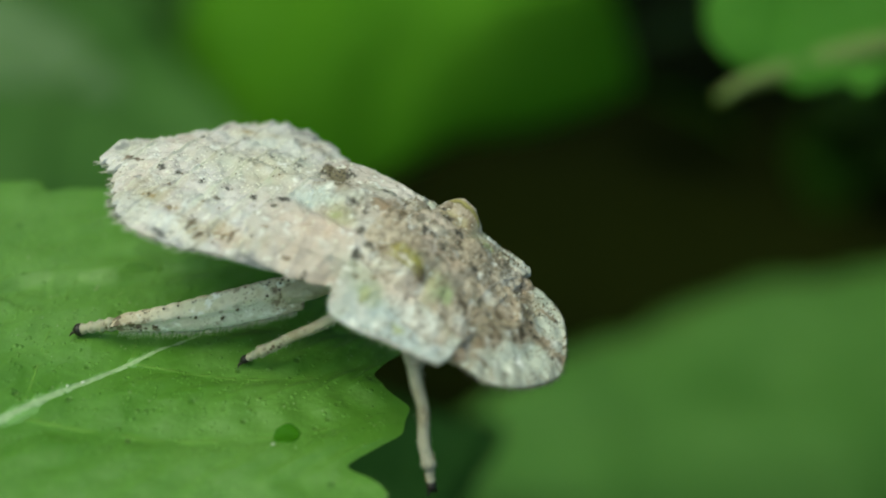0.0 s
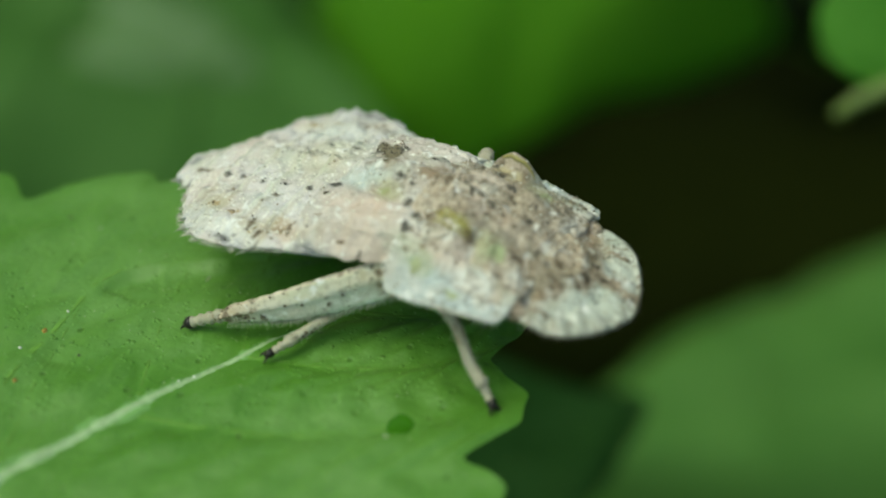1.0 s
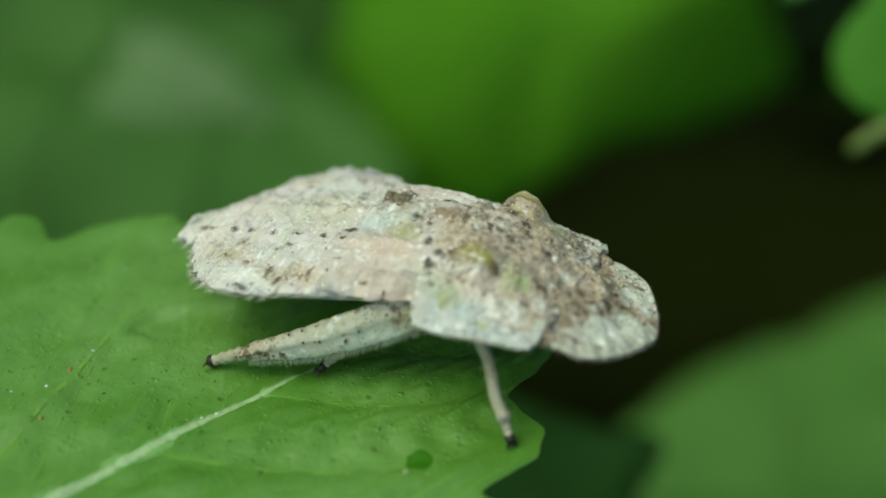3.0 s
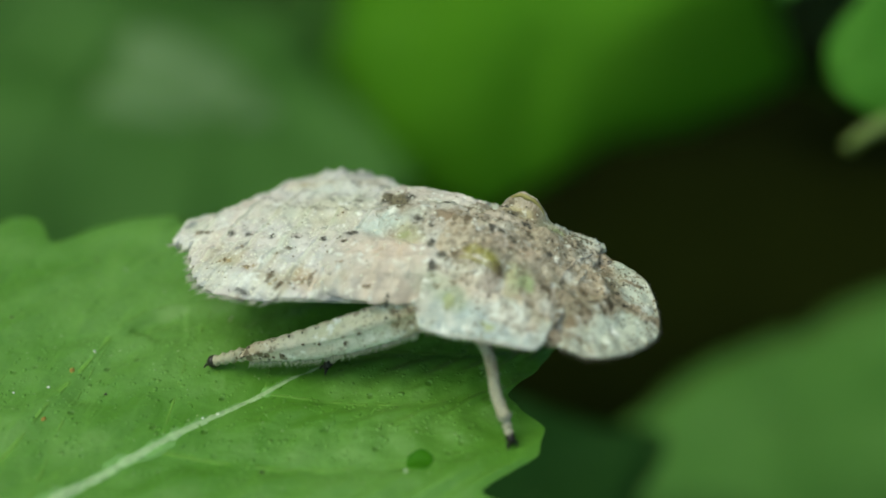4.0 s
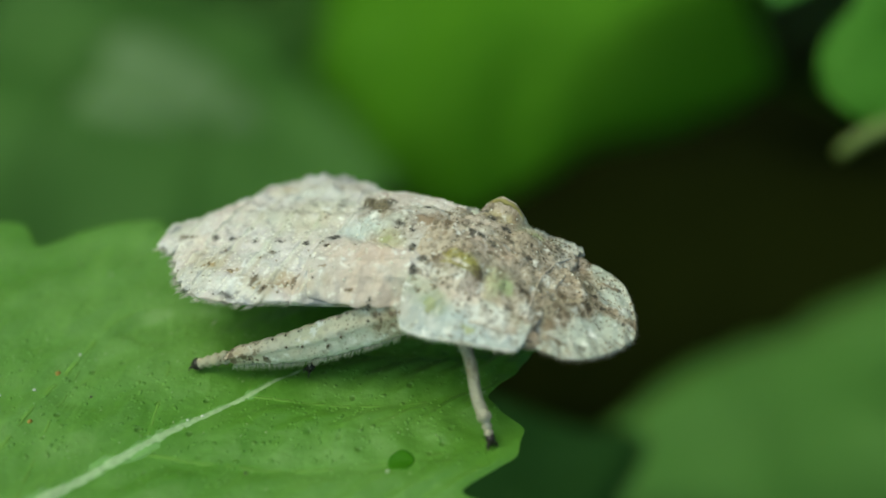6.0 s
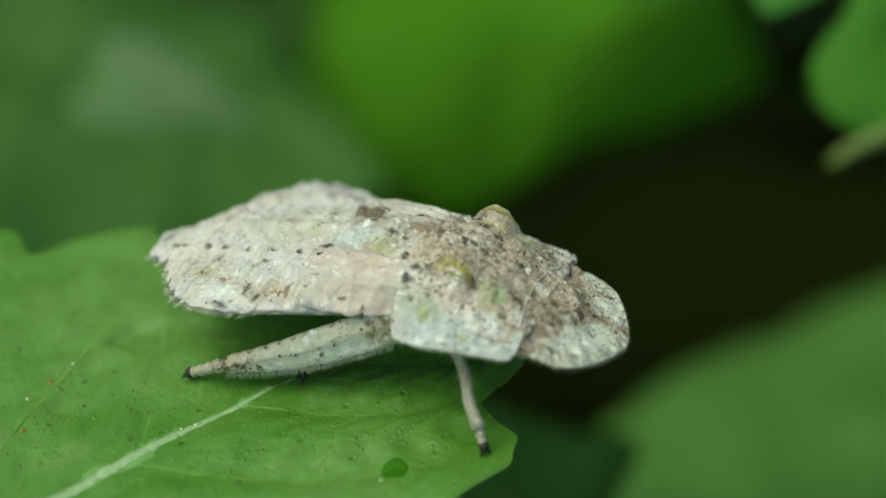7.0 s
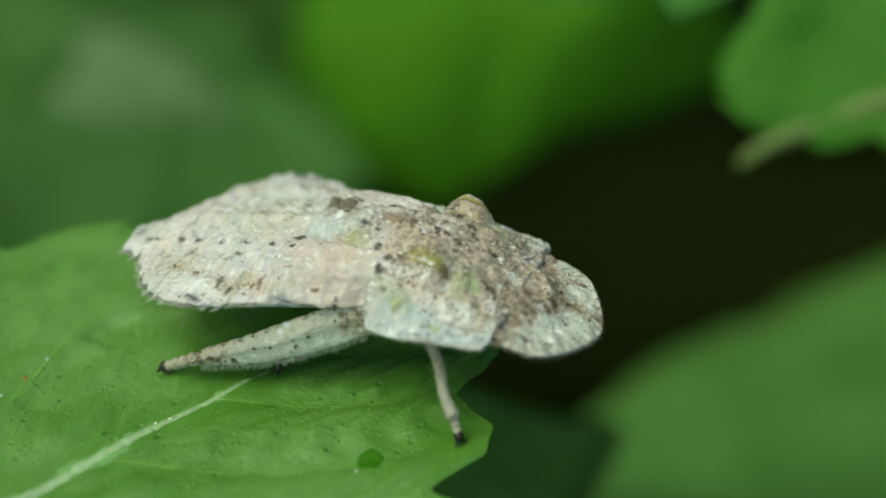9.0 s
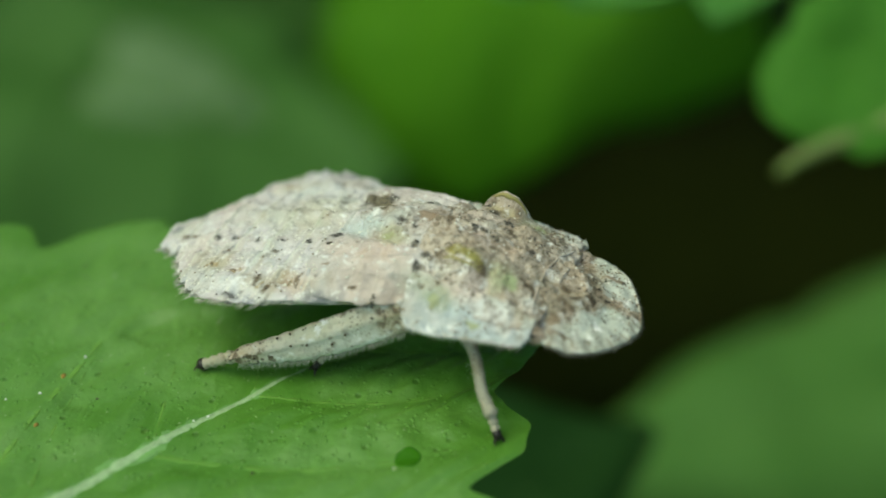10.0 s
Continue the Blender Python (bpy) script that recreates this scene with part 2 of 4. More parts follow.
def sheet(points, thick):
    """A plate from a grid (rows, columns, 3) of its upper side, closed below at a depth of thick (a number or a grid)."""
    p = np.asarray(points, float)
    r, c, _ = p.shape
    n = np.cross(np.gradient(p, axis=0), np.gradient(p, axis=1))
    n /= np.maximum(np.linalg.norm(n, axis=2, keepdims=True), 1e-9)
    if n[..., 2].mean() < 0:
        n, flip = -n, True
    else:
        flip = False
    low = p - n * (np.asarray(thick)[..., None] if np.ndim(thick) else thick)
    verts = [tuple(v) for v in p.reshape(-1, 3)] + [tuple(v) for v in low.reshape(-1, 3)]
    k, faces = r * c, []
    for i in range(r - 1):
        for j in range(c - 1):
            a, b, d, e = i * c + j, (i + 1) * c + j, (i + 1) * c + j + 1, i * c + j + 1
            faces += [(a, b, d, e), (k + a, k + e, k + d, k + b)]
    for i in range(r - 1):
        for j in (0, c - 1):
            a, b = i * c + j, (i + 1) * c + j
            faces.append((a, k + a, k + b, b) if j == 0 else (a, b, k + b, k + a))
    for j in range(c - 1):
        for i in (0, r - 1):
            a, b = i * c + j, i * c + j + 1
            faces.append((a, b, k + b, k + a) if i == 0 else (a, k + a, k + b, b))
    if flip:
        faces = [f[::-1] for f in faces]
    return verts, faces


def tube(points, radii, sides=10, flat=1.0, low=1.0):
    """A tapering tube along points; flat squeezes it sideways."""
    rings, ps, radii = [], [Vector([float(c) for c in p]) for p in points], [float(r) for r in radii]
    for i, p in enumerate(ps):
        way = (ps[min(i + 1, len(ps) - 1)] - ps[max(i - 1, 0)]).normalized()
        side = way.cross(Vector((0, 0, 1)))
        side = side.normalized() if side.length > 1e-3 else Vector((0, 1, 0))
        up = side.cross(way)
        rings.append([p + radii[i] * (math.cos(a) * side * flat + math.sin(a) * up * low) for a in (2 * math.pi * j / sides for j in range(sides))])
    return loft(rings)


def blob(centre, size, rng, sides=6):
    """A small uneven grain."""
    cx, cy, cz = centre
    rings = []
    for lat in (-0.8, -0.1, 0.7):
        r = math.cos(lat) * size[0]
        rings.append([(cx + r * math.cos(a) * rng.uniform(0.75, 1.25), cy + r * math.sin(a) * size[1] / size[0] * rng.uniform(0.75, 1.25),
                       cz + math.sin(lat) * size[2]) for a in (2 * math.pi * j / sides for j in range(sides))])
    return loft(rings)


def bristle(root, way, length, width):
    """A curved three-sided hair."""
    w = Vector(way).normalized()
    side = w.cross(Vector((0.3, 0.5, 0.8))).normalized()
    other = w.cross(side)
    root = Vector(root)
    bend = Vector((0, 0, -1)) * length * 0.18
    rings = []
    for s, r in ((0, 1.0), (0.5, 0.7), (1.0, 0.15)):
        c = root + w * length * s + bend * s * s
        rings.append([c + r * width * (math.cos(a) * side + math.sin(a) * other) for a in (0, 2.1, 4.2)])
    return loft(rings)


def bumpy(x, y, z, size, amount, seed=0.0):
    return amount * noise.noise(Vector((x / size + seed, y / size, z / size)))


def curve_of(pairs):
    xs, ys = [p[0] for p in pairs], [p[1] for p in pairs]
    return lambda x: float(np.interp(x, xs, ys))


def soft_curve(pairs, width=0.12):
    f = curve_of(pairs)
    return lambda x: sum(f(x + width * k) * w for k, w in ((-2, 1), (-1, 2), (0, 3), (1, 2), (2, 1))) / 9


# ---- the ground far below, deep shade put into its colour ----
def build_ground():
    xs = np.concatenate([-np.geomspace(60000, 60, 14), np.linspace(-50, 50, 21), np.geomspace(60, 60000, 14)])
    p = [[(x, y + 60, -135 + bumpy(x, y, 0, 26, 9) + bumpy(x, y, 4, 9, 3)) for y in xs] for x in xs]
    tagged(part("ground", sheet(p, 5), SHADED_SOIL), "soil under the plants, its deep shade put into a near-black colour", "ground", kind="structure")


build_ground()


def build_leaf_screen():
    """Leaves added all round, mostly out of view, to block sky light: some thousands of small ones, nobody could count
    them.
    """
    rng = random.Random(21)
    verts, faces = [], []
    outline = ((0, 0, 0), (0.25, 0.26, 0.03), (0.55, 0.30, 0.02), (0.85, 0.14, -0.05), (1.0, 0.0, -0.1), (0.85, -0.14, -0.05), (0.55, -0.30, 0.02), (0.25, -0.26, 0.03), (0.5, 0, -0.03))
    tris = ((0, 1, 8), (1, 2, 8), (2, 3, 8), (3, 4, 8), (4, 5, 8), (5, 6, 8), (6, 7, 8), (7, 0, 8))
    for _ in range(5200):
        a = rng.uniform(0, 2 * math.pi)
        r = rng.uniform(235, 430)
        gap = 1.12 < a < 1.47
        front = math.cos(a - math.pi * 1.5)
        high = rng.uniform(-132, (0.95 if front < 0.2 else 0.25) * r - 70)
        m = Matrix.Translation((r * math.cos(a), r * math.sin(a) + 10, high)) @ Euler((rng.uniform(-0.7, 0.7), rng.uniform(-0.7, 0.7), rng.uniform(0, 6.28))).to_matrix().to_4x4()
        if gap and high < 0:
            continue
        size, k = rng.uniform(28, 52), len(verts)
        verts += [m @ (Vector(p) * size) for p in outline]
        faces += [tuple(i + k for i in f) for f in tris]
    tagged(part("leaf_screen", (verts, faces), DARKENED_LEAF), "screen of small leaves added around to block the sky, coloured dark as in shade", "foliage", kind="stuff")


build_leaf_screen()


# ---- the leaf on which the insect stands ----
RIB_A, RIB_K, RIB_T = Vector((-16, -17)), Vector((-3.0, -2.5)), Vector((3.0, -1.25))


def rib_at(u):
    u = float(u)
    return (1 - u) ** 2 * RIB_A + 2 * u * (1 - u) * RIB_K + u * u * RIB_T


near_reach = soft_curve([(0, 9.5), (0.035, 12), (0.08, 14.0), (0.115, 11.4), (0.19, 11.9), (0.23, 10.7), (0.27, 10.9), (0.298, 10.43), (0.323, 9.5), (0.336, 8.72), (0.35, 8.70), (0.37, 8.78), (0.389, 8.85),
                         (0.41, 8.5), (0.435, 8.1), (0.45, 7.6), (0.47, 6.9), (0.487, 6.5), (0.506, 5.95), (0.561, 5.64), (0.611, 5.1), (0.638, 4.85), (0.75, 3.3), (0.88, 1.75), (1, 0.0)], 0.0035)
far_reach = soft_curve([(0, 17), (0.043, 17.9), (0.064, 17.38), (0.082, 16.85), (0.101, 15.85), (0.124, 14.62), (0.134, 14.29), (0.146, 14.25), (0.167, 14.2), (0.2, 13.66), (0.238, 12.9), (0.277, 12.1), (0.288, 11.4),
                        (0.302, 11.2), (0.323, 10.95), (0.371, 10.08), (0.41, 9.6), (0.45, 8.7), (0.49, 8.4), (0.54, 7.2), (0.66, 5.6), (0.7, 4.9), (0.82, 3.2), (0.86, 2.3), (1, 0.0)], 0.0035)
NEAR_VEINS, FAR_VEINS = (0.055, 0.18, 0.305, 0.437, 0.55, 0.67, 0.80), (0.03, 0.13, 0.24, 0.34, 0.45, 0.55, 0.67, 0.80)


def leaf_height(u, v, veins):
    """Puffed between the veins, with a crease along each that falls steeply on one side and gently on the other."""
    gap = min((u - k for k in veins), key=abs)
    d, near = abs(gap), min(v / 0.12, 1)
    wide = 0.036 if gap > 0 else 0.022
    puff = (0.125 if veins is NEAR_VEINS else 0.06) * (1 - math.exp(-(d / wide) ** 2)) * near * (1 - v ** 6)
    cross = 0.035 * math.sin(v * 40 + 30 * d) * near
    return puff + cross * min(d / 0.03, 1) - 0.14


LOOP = [Vector((-9.0, -7.6)), Vector((-8.2, -5.2)), Vector((-7.4, -2.75)), Vector((-6.9, -2.2)), Vector((-6.1, -1.95)), Vector((-4.6, -1.8))]


def loop_fold(x, y):
    """The blade sinks on the inner side of a looping vein."""
    best = 9.0, 0.0, 0.0
    for p, q, much in zip(LOOP, LOOP[1:], (0.02, 0.08, 0.18, 0.21, 0.15)):
        d, w = q - p, Vector((x, y)) - p
        s = max(0.0, min(1.0, w.dot(d) / d.dot(d)))
        far = (w - d * s).length
        if far < best[0]:
            best = far, d.x * w.y - d.y * w.x, much
    if best[0] > 1.6 or best[1] > 0:
        return 0.0
    return -1.7 * best[2] * (1 - math.exp(-(best[0] / 0.32) ** 2)) * (1 - best[0] / 1.6)


def leaf_point(side, u, v):
    u, v = float(u), float(v)
    b = rib_at(u)
    if side < 0:
        reach, way, veins = near_reach(u), Vector((0.995, 0.08)), NEAR_VEINS
        bow = Vector((0.35, -0.95)) * 0.9 * min(1, reach / 7)
    else:
        reach, way, veins = far_reach(u), Vector((0.2, 0.98)), FAR_VEINS
        bow = Vector((-0.97, 0.2)) * 0.7 * min(1, reach / 9)
    reach += 0.012 * math.sin(u * 150) * min(1, reach) * v ** 8
    p = b + way * reach * v + bow * math.sin(math.pi * v) * 0.9
    z = leaf_height(u, v, veins) + bumpy(p.x, p.y, 0, 0.5, 0.03) + bumpy(p.x, p.y, 3, 1.7, 0.09) + bumpy(p.x, p.y, 6, 0.22, 0.014)
    z += loop_fold(p.x, p.y) if side > 0 and v > 0.1 else 0.0
    z *= 1 - 0.6 * max(0.0, u - 0.8) / 0.2
    tip_near = max(0.0, min(1.0, (p.x + 3.0) / 2.5))
    z -= 0.35 * v ** 5 * min(1, reach / 6) * (0.6 if side < 0 else 0.4) * (1 - 0.9 * (tip_near if side < 0 else 0.0))
    z += 0.12 * v ** 6 * tip_near if side < 0 else 0.0
    return p.x, p.y, z


def on_rib(u):
    return 0.5 * (leaf_point(-1, u, 0.01)[2] + leaf_point(1, u, 0.01)[2])


def build_leaf():
    leaf = tagged(new("leaf"), "fresh green serrated leaf with a pale sunken midrib and dust specks", "leaf")
    us = np.linspace(0, 1, 400)
    made = []
    for side in (-1, 1):
        vs = np.linspace(0, 1, 72) ** 0.9
        grid = np.array([[leaf_point(side, u, v) for v in vs] for u in us])
        made.append(grid.reshape(-1, 3))
        half = part("blade_half", sheet(grid, np.tile(0.16 * (1 - vs ** 5) + 0.025, (len(us), 1))), LEAF_TOP, leaf)
        half.data.set_sharp_from_angle(angle=radians(50))
        veins = NEAR_VEINS if side < 0 else FAR_VEINS
        for k in veins:
            stops = np.linspace(0.0, 0.93, 30)
            pts = [Vector(leaf_point(side, k, v)) - Vector((0, 0, 0.004)) for v in stops]
            part("side_vein", tube(pts, [(0.050 if side < 0 else 0.030) * (1 - 0.85 * s) + 0.004 for s in stops], 8, 1.0, 0.16), VEIN, leaf)
    dense = np.concatenate(made)
    blade_height = lambda x, y: float(dense[np.argmin((dense[:, 0] - x) ** 2 + (dense[:, 1] - y) ** 2), 2])
    way = []
    for p, q in zip(LOOP, LOOP[1:]):
        way += [p.lerp(q, k / 6) for k in range(6)]
    part("side_vein", tube([(p.x, p.y, max(blade_height(p.x, p.y), -0.5) - 0.004) for p in way], [0.075 - 0.0022 * k for k in range(len(way))], 8, 1.0, 0.16), VEIN, leaf)
    stops = np.linspace(0, 0.66, 240)
    pts = [(*rib_at(u), on_rib(u) - 0.015) for u in stops]
    wide = curve_of([(0, 0.36), (0.27, 0.25), (0.41, 0.18), (0.51, 0.115), (0.60, 0.06), (0.66, 0.015)])
    ragged = lambda u, k: 1 + 0.28 * noise.noise(Vector((u * 55, k, 0))) + 0.30 * noise.noise(Vector((u * 190, k, 3)))
    part("midrib", tube(pts, [0.84 * wide(u) * ragged(u, 1) for u in stops], 12, 1.0, 0.30), RIB, leaf, "pale green midrib")
    part("midrib_flank", tube(pts, [1.7 * wide(u) * ragged(u, 7) for u in stops], 12, 1.0, 0.10), RIB_FLANK, leaf)
    part("petiole", tube([(-16, -17, -0.13), (-19, -21, -1), (-22, -26, -5), (-23, -30, -12)], [0.32, 0.5, 0.55, 0.6], 10), STALK, leaf)
    return leaf


leaf = build_leaf()
tree_of_leaf = []
for ob in leaf.children:
    if ob.name.startswith("blade"):
        tree_of_leaf.append(BVHTree.FromPolygons([v.co / MM for v in ob.data.vertices], [tuple(p.vertices) for p in ob.data.polygons]))


def on_leaf(x, y):
    tops = [t.ray_cast(Vector((x, y, 8)), Vector((0, 0, -1)))[0] for t in tree_of_leaf]
    tops = [h.z for h in tops if h is not None]
    return max(tops) if tops else 0.0


def build_leaf_details():
    rng = random.Random(5)
    # a dark wet-looking spot
    rings = []
    for k in range(13):
        r = k / 12
        row = []
        for j in range(49):
            a = 2 * math.pi * j / 48
            w = 0.92 + 0.12 * math.sin(a + 2) + 0.05 * math.sin(2 * a) + 0.03 * math.sin(5 * a + 1)
            x, y = -0.53 + 0.29 * r * w * math.cos(a), -7.12 + 0.31 * r * w * math.sin(a)
            row.append((x, y, on_leaf(x, y) + 0.02 * (1 - r ** 4) + 0.004))
        rings.append(row)
    part("leaf_spot", sheet(rings, 0.05), SPOT, leaf, "dark green wet spot")
    for x, y, s in ((-8.56, -0.19, 0.05), (-3.60, -7.42, 0.05), (-7.2, -5.1, 0.04), (-9.9, -2.6, 0.035)):
        part("speck", blob((x, y, on_leaf(x, y)), (s, s * 0.8, s * 0.8), rng), DARK_GRAIN, leaf, "black speck")
    for x, y, s in ((-8.1, -4.35, 0.06), (-8.28, -5.95, 0.055)):
        part("speck", blob((x, y, on_leaf(x, y)), (s, s * 1.3, s * 0.7), rng), RUST, leaf, "rusty speck")
    for x, y, s in ((-8.45, -4.95, 0.040), (-7.75, -3.75, 0.034), (-9.15, -5.1, 0.026), (-4.72, -5.75, 0.035), (-5.0, -5.9, 0.026), (-0.76, -7.50, 0.034), (-7.7, -0.75, 0.024)):
        part("speck", blob((x, y, on_leaf(x, y) + 0.02), (s, s * 0.8, s), rng), DUST, leaf, "white dust speck")
    # scattered dust and glands
    many = []
    for _ in range(280):
        x, y = rng.uniform(-11, 1.6), rng.uniform(-9.0, 0.8)
        z = on_leaf(x, y)
        if z:
            s = rng.uniform(0.010, 0.026)
            many.append(blob((x, y, z), (s, s, s * 0.8), rng, 5))
    glands = []
    for _ in range(1700):
        x, y = rng.uniform(-11, 1.6), rng.uniform(-9.0, 0.8)
        z = on_leaf(x, y)
        if z:
            s = rng.uniform(0.022, 0.046)
            glands.append(blob((x, y, z), (s, s * rng.uniform(0.8, 1.2), s * 0.4), rng, 6))
    tagged(part("leaf_gland", merged(glands), LEAF_TOP, leaf), "tiny green pimples on the leaf", kind="stuff")
    tagged(part("dust", merged(many), DUST_GREEN, leaf), "fine pale dust grains", kind="stuff")
    # a pale fibre stuck to the blade
    part("fibre", bristle((-4.97, -2.55, on_leaf(-4.97, -2.55)), (0.7, 0.55, 0.9), 0.22, 0.012), HAIR, leaf, "short pale fibre")


DUST_GREEN = plain("pale_gland", (0.30, 0.42, 0.18), 0.4, 0.1, 0.3)
build_leaf_details()


# ---- leaves of the undergrowth behind ----
def basis(base, tip, up):
    """A pose at base whose x runs to the tip and whose z leans to up."""
    x = (Vector(tip) - Vector(base)).normalized()
    y = Vector(up).cross(x).normalized()
    z = x.cross(y)
    m = Matrix((x, y, z)).transposed().to_4x4()
    m.translation = Vector(base) * MM
    return m


def far_leaf(name, label, base, tip, up, half, skin, teeth=9, droop=0.12, fold=0.15, blunt=0.55, seed=0, stalk=True, blotch=None, curl=0.0, tooth=0.10, taper=0.8):
    length = (Vector(tip) - Vector(base)).length
    thing = tagged(new(name), label, "leaf", "leaves of the undergrowth")
    thing.matrix_world = basis(base, tip, up)

    def edge(u):
        w = half * (math.sin(math.pi * min(1, u) ** blunt) ** taper if 0 < u < 1 else 0)
        saw = (u * teeth + seed * 0.37) % 1
        return w * (1 + tooth * (saw - 0.5))

    def at(u, s):
        w = edge(u)
        x = u * length - 0.12 * abs(s) * w
        z = fold * abs(s) * w - curl * half * abs(s) ** 3 - droop * length * u * u + 0.05 * half * math.sin(u * 21 + abs(s) * 4) * abs(s) + bumpy(x, s * w, seed, half * 0.4, half * 0.05)
        return x, s * w, z

    us, ss = np.linspace(0.0, 1, 70), np.linspace(-1, 1, 41)
    part("blade", sheet([[at(u, s) for s in ss] for u in us], 0.25), skin, thing)
    rib = [Vector(at(u, 0)) + Vector((0, 0, 0.02)) for u in np.linspace(0.01, 0.97, 30)]
    part("midrib", tube(rib, [0.028 * half * (1.1 - u) for u in np.linspace(0, 1, 30)], 8), skin, thing)
    for k in range(1, 7):
        for side in (-1, 1):
            u0 = k / 7.5
            vein = [Vector(at(min(0.98, u0 + 0.10 * v), side * v)) for v in np.linspace(0.02, 0.9, 12)]
            part("side_vein", tube(vein, [0.012 * half * (1.1 - v) for v in np.linspace(0, 1, 12)], 6), skin, thing)
    if stalk:
        part("petiole", tube([(0, 0, 0), (-0.15 * length, 0, -0.04 * length), (-0.35 * length, 0, -0.2 * length)], [0.03 * half, 0.035 * half, 0.04 * half], 8), STALK, thing)
    if blotch:
        u0, s0, size = blotch
        rows = [[Vector(at(u0 + size * r * math.cos(a) * (1 + 0.3 * math.sin(3 * a + 1)), s0 + 2.2 * size * r * math.sin(a) * (1 + 0.2 * math.sin(2 * a)))) + Vector((0, 0, 0.15)) for a in np.linspace(0, 2 * math.pi, 33)] for r in np.linspace(0, 1, 6)]
        part("blotch", sheet(rows, 0.1), BLOTCH, thing, "pale grey-green blotch")
    return thing


def build_undergrowth():
    far_leaf("broad_leaf", "broad dull green leaf, soft in the distance", (-102.3, 104.0, -30.0), (-3.0, 77.0, -42.0), (0.1, -0.35, 1), 52, DULL_LEAF, 9, 0.05, 0.10, 0.8, 1, True, (0.75, 0.08, 0.08), 0.7, taper=0.6)
    far_leaf("broad_leaf", "bright green leaf lit from above, soft in the distance", (-14.0, 128.5, -40.5), (31.5, 92.5, -29.5), (-0.10, -0.50, 1), 32.0, FAR_LEAF, 8, 0.0, 0.12, 0.84, 2, curl=0.5, taper=0.95)
    far_leaf("broad_leaf", "green leaf under the gap, soft in the distance", (104.3, 82.0, -62.0), (14.2, 52.3, -57.1), (-0.1, -0.25, 1), 22.5, GREY_LEAF, 8, 0.05, 0.12, 0.72, 3, curl=0.8, taper=0.42)
    far_leaf("broad_leaf", "dull green leaf behind the others, blurred", (-49.9, 160.7, -39.3), (-4.0, 146.0, -72.0), (0.1, -0.6, 1), 22, DULL_LEAF, 8, 0.04, 0.10, 0.7, 7, curl=0.3)
    far_leaf("broad_leaf", "leaf under the insect's leaf, its shade put into a dark green colour", (-22.0, 3.0, -25.5), (10.5, 18.0, -22.5), (0.1, -0.2, 1), 12, SHADE_LEAF, 8, 0.04, 0.12, 0.6, 4)


build_undergrowth()
SWAY_LEAF = far_leaf("swaying_leaf", "toothed green leaf with a pale rolled lower margin", (34, 20.2, 1.3), (14.4, 15.9, -3.4), (-0.1, -0.75, 0.7), 3.8, SWAY_SKIN, 9, 0.0, 0.03, 2.2, 5, tooth=0.2, taper=0.55)


def rolled_margin(thing):
    home, pts, rad = thing.matrix_world.inverted(), [], []
    for k in range(24):
        a = k / 23
        p = Vector((14.83 + 17 * a, 14.35 + 3.2 * a ** 0.8, -5.6 + 3.9 * a ** 0.66)) * MM
        pts.append(home @ p / MM)
        rad.append(0.14 + 0.36 * math.sin(math.pi * min(0.8, 0.08 + 1.1 * a)))
    part("rolled_margin", tube(pts, rad, 10), ROLLED, thing, "pale yellowish rolled margin")


rolled_margin(SWAY_LEAF)
PALE_SWAY_LEAF = far_leaf("swaying_leaf", "pale green toothed leaf above the swaying leaf", (24.7, 23.5, 3.6), (4.4, 19.9, -0.3), (-0.1, -0.7, 0.7), 4.0, PALE_LEAF, 4.5, 0.0, 0.03, 0.7, 0, tooth=0.55)


# ---- the insect ----
insect = tagged(new("leafhopper_nymph"), "flat pale leafhopper nymph with dark specks, standing on a leaf", "insect")
TILT = Matrix.Translation((0, 0, 2)) @ pose(0, 0, 0, -3.2, 0, -2.5) @ Matrix.Translation((0, 0, -2))
SKINS = []


TONES = {"black": (0.045, 0.040, 0.036), "dark": (0.10, 0.09, 0.08), "grey": (0.30, 0.29, 0.30), "slate": (0.24, 0.24, 0.27), "umber": (0.15, 0.10, 0.055), "brown": (0.29, 0.205, 0.135), "tan": (0.47, 0.37, 0.27),
         "olive": (0.16, 0.135, 0.075), "sand": (0.55, 0.52, 0.39), "ochre": (0.38, 0.33, 0.06), "moss": (0.40, 0.44, 0.24), "rust": (0.42, 0.31, 0.15), "pink": (0.70, 0.58, 0.53), "blush": (0.60, 0.46, 0.39),
         "white": (0.78, 0.76, 0.75), "ice": (0.62, 0.68, 0.68), "mint": (0.60, 0.62, 0.565)}

# soft pigment patches on the back, region by region: x, y, half-lengths, tone, strength
REAR_PATCHES = ((-4.8, -0.3, 0.5, 0.5, "sand", 0.4), (-3.3, -1.8, 0.35, 0.3, "sand", 0.7), (-2.0, -2.3, 0.5, 0.25, "rust", 0.45), (-1.3, -2.0, 0.4, 0.2, "rust", 0.45), (-2.6, -2.5, 0.8, 0.25, "white", 0.9), (-3.4, -2.3, 0.5, 0.4, "ice", 0.5),
                (-1.8, 0.3, 0.9, 0.9, "sand", 0.65), (-3.2, 0.2, 0.6, 0.6, "sand", 0.3), (-2.3, 2.6, 0.35, 0.4, "grey", 0.8), (-0.40, -2.28, 0.5, 0.16, "slate", 0.8), (-2.2, -2.75, 0.45, 0.12, "slate", 0.6),
                (-4.4, -1.0, 0.5, 0.4, "white", 0.7), (-3.0, 1.6, 0.9, 0.6, "white", 0.6))
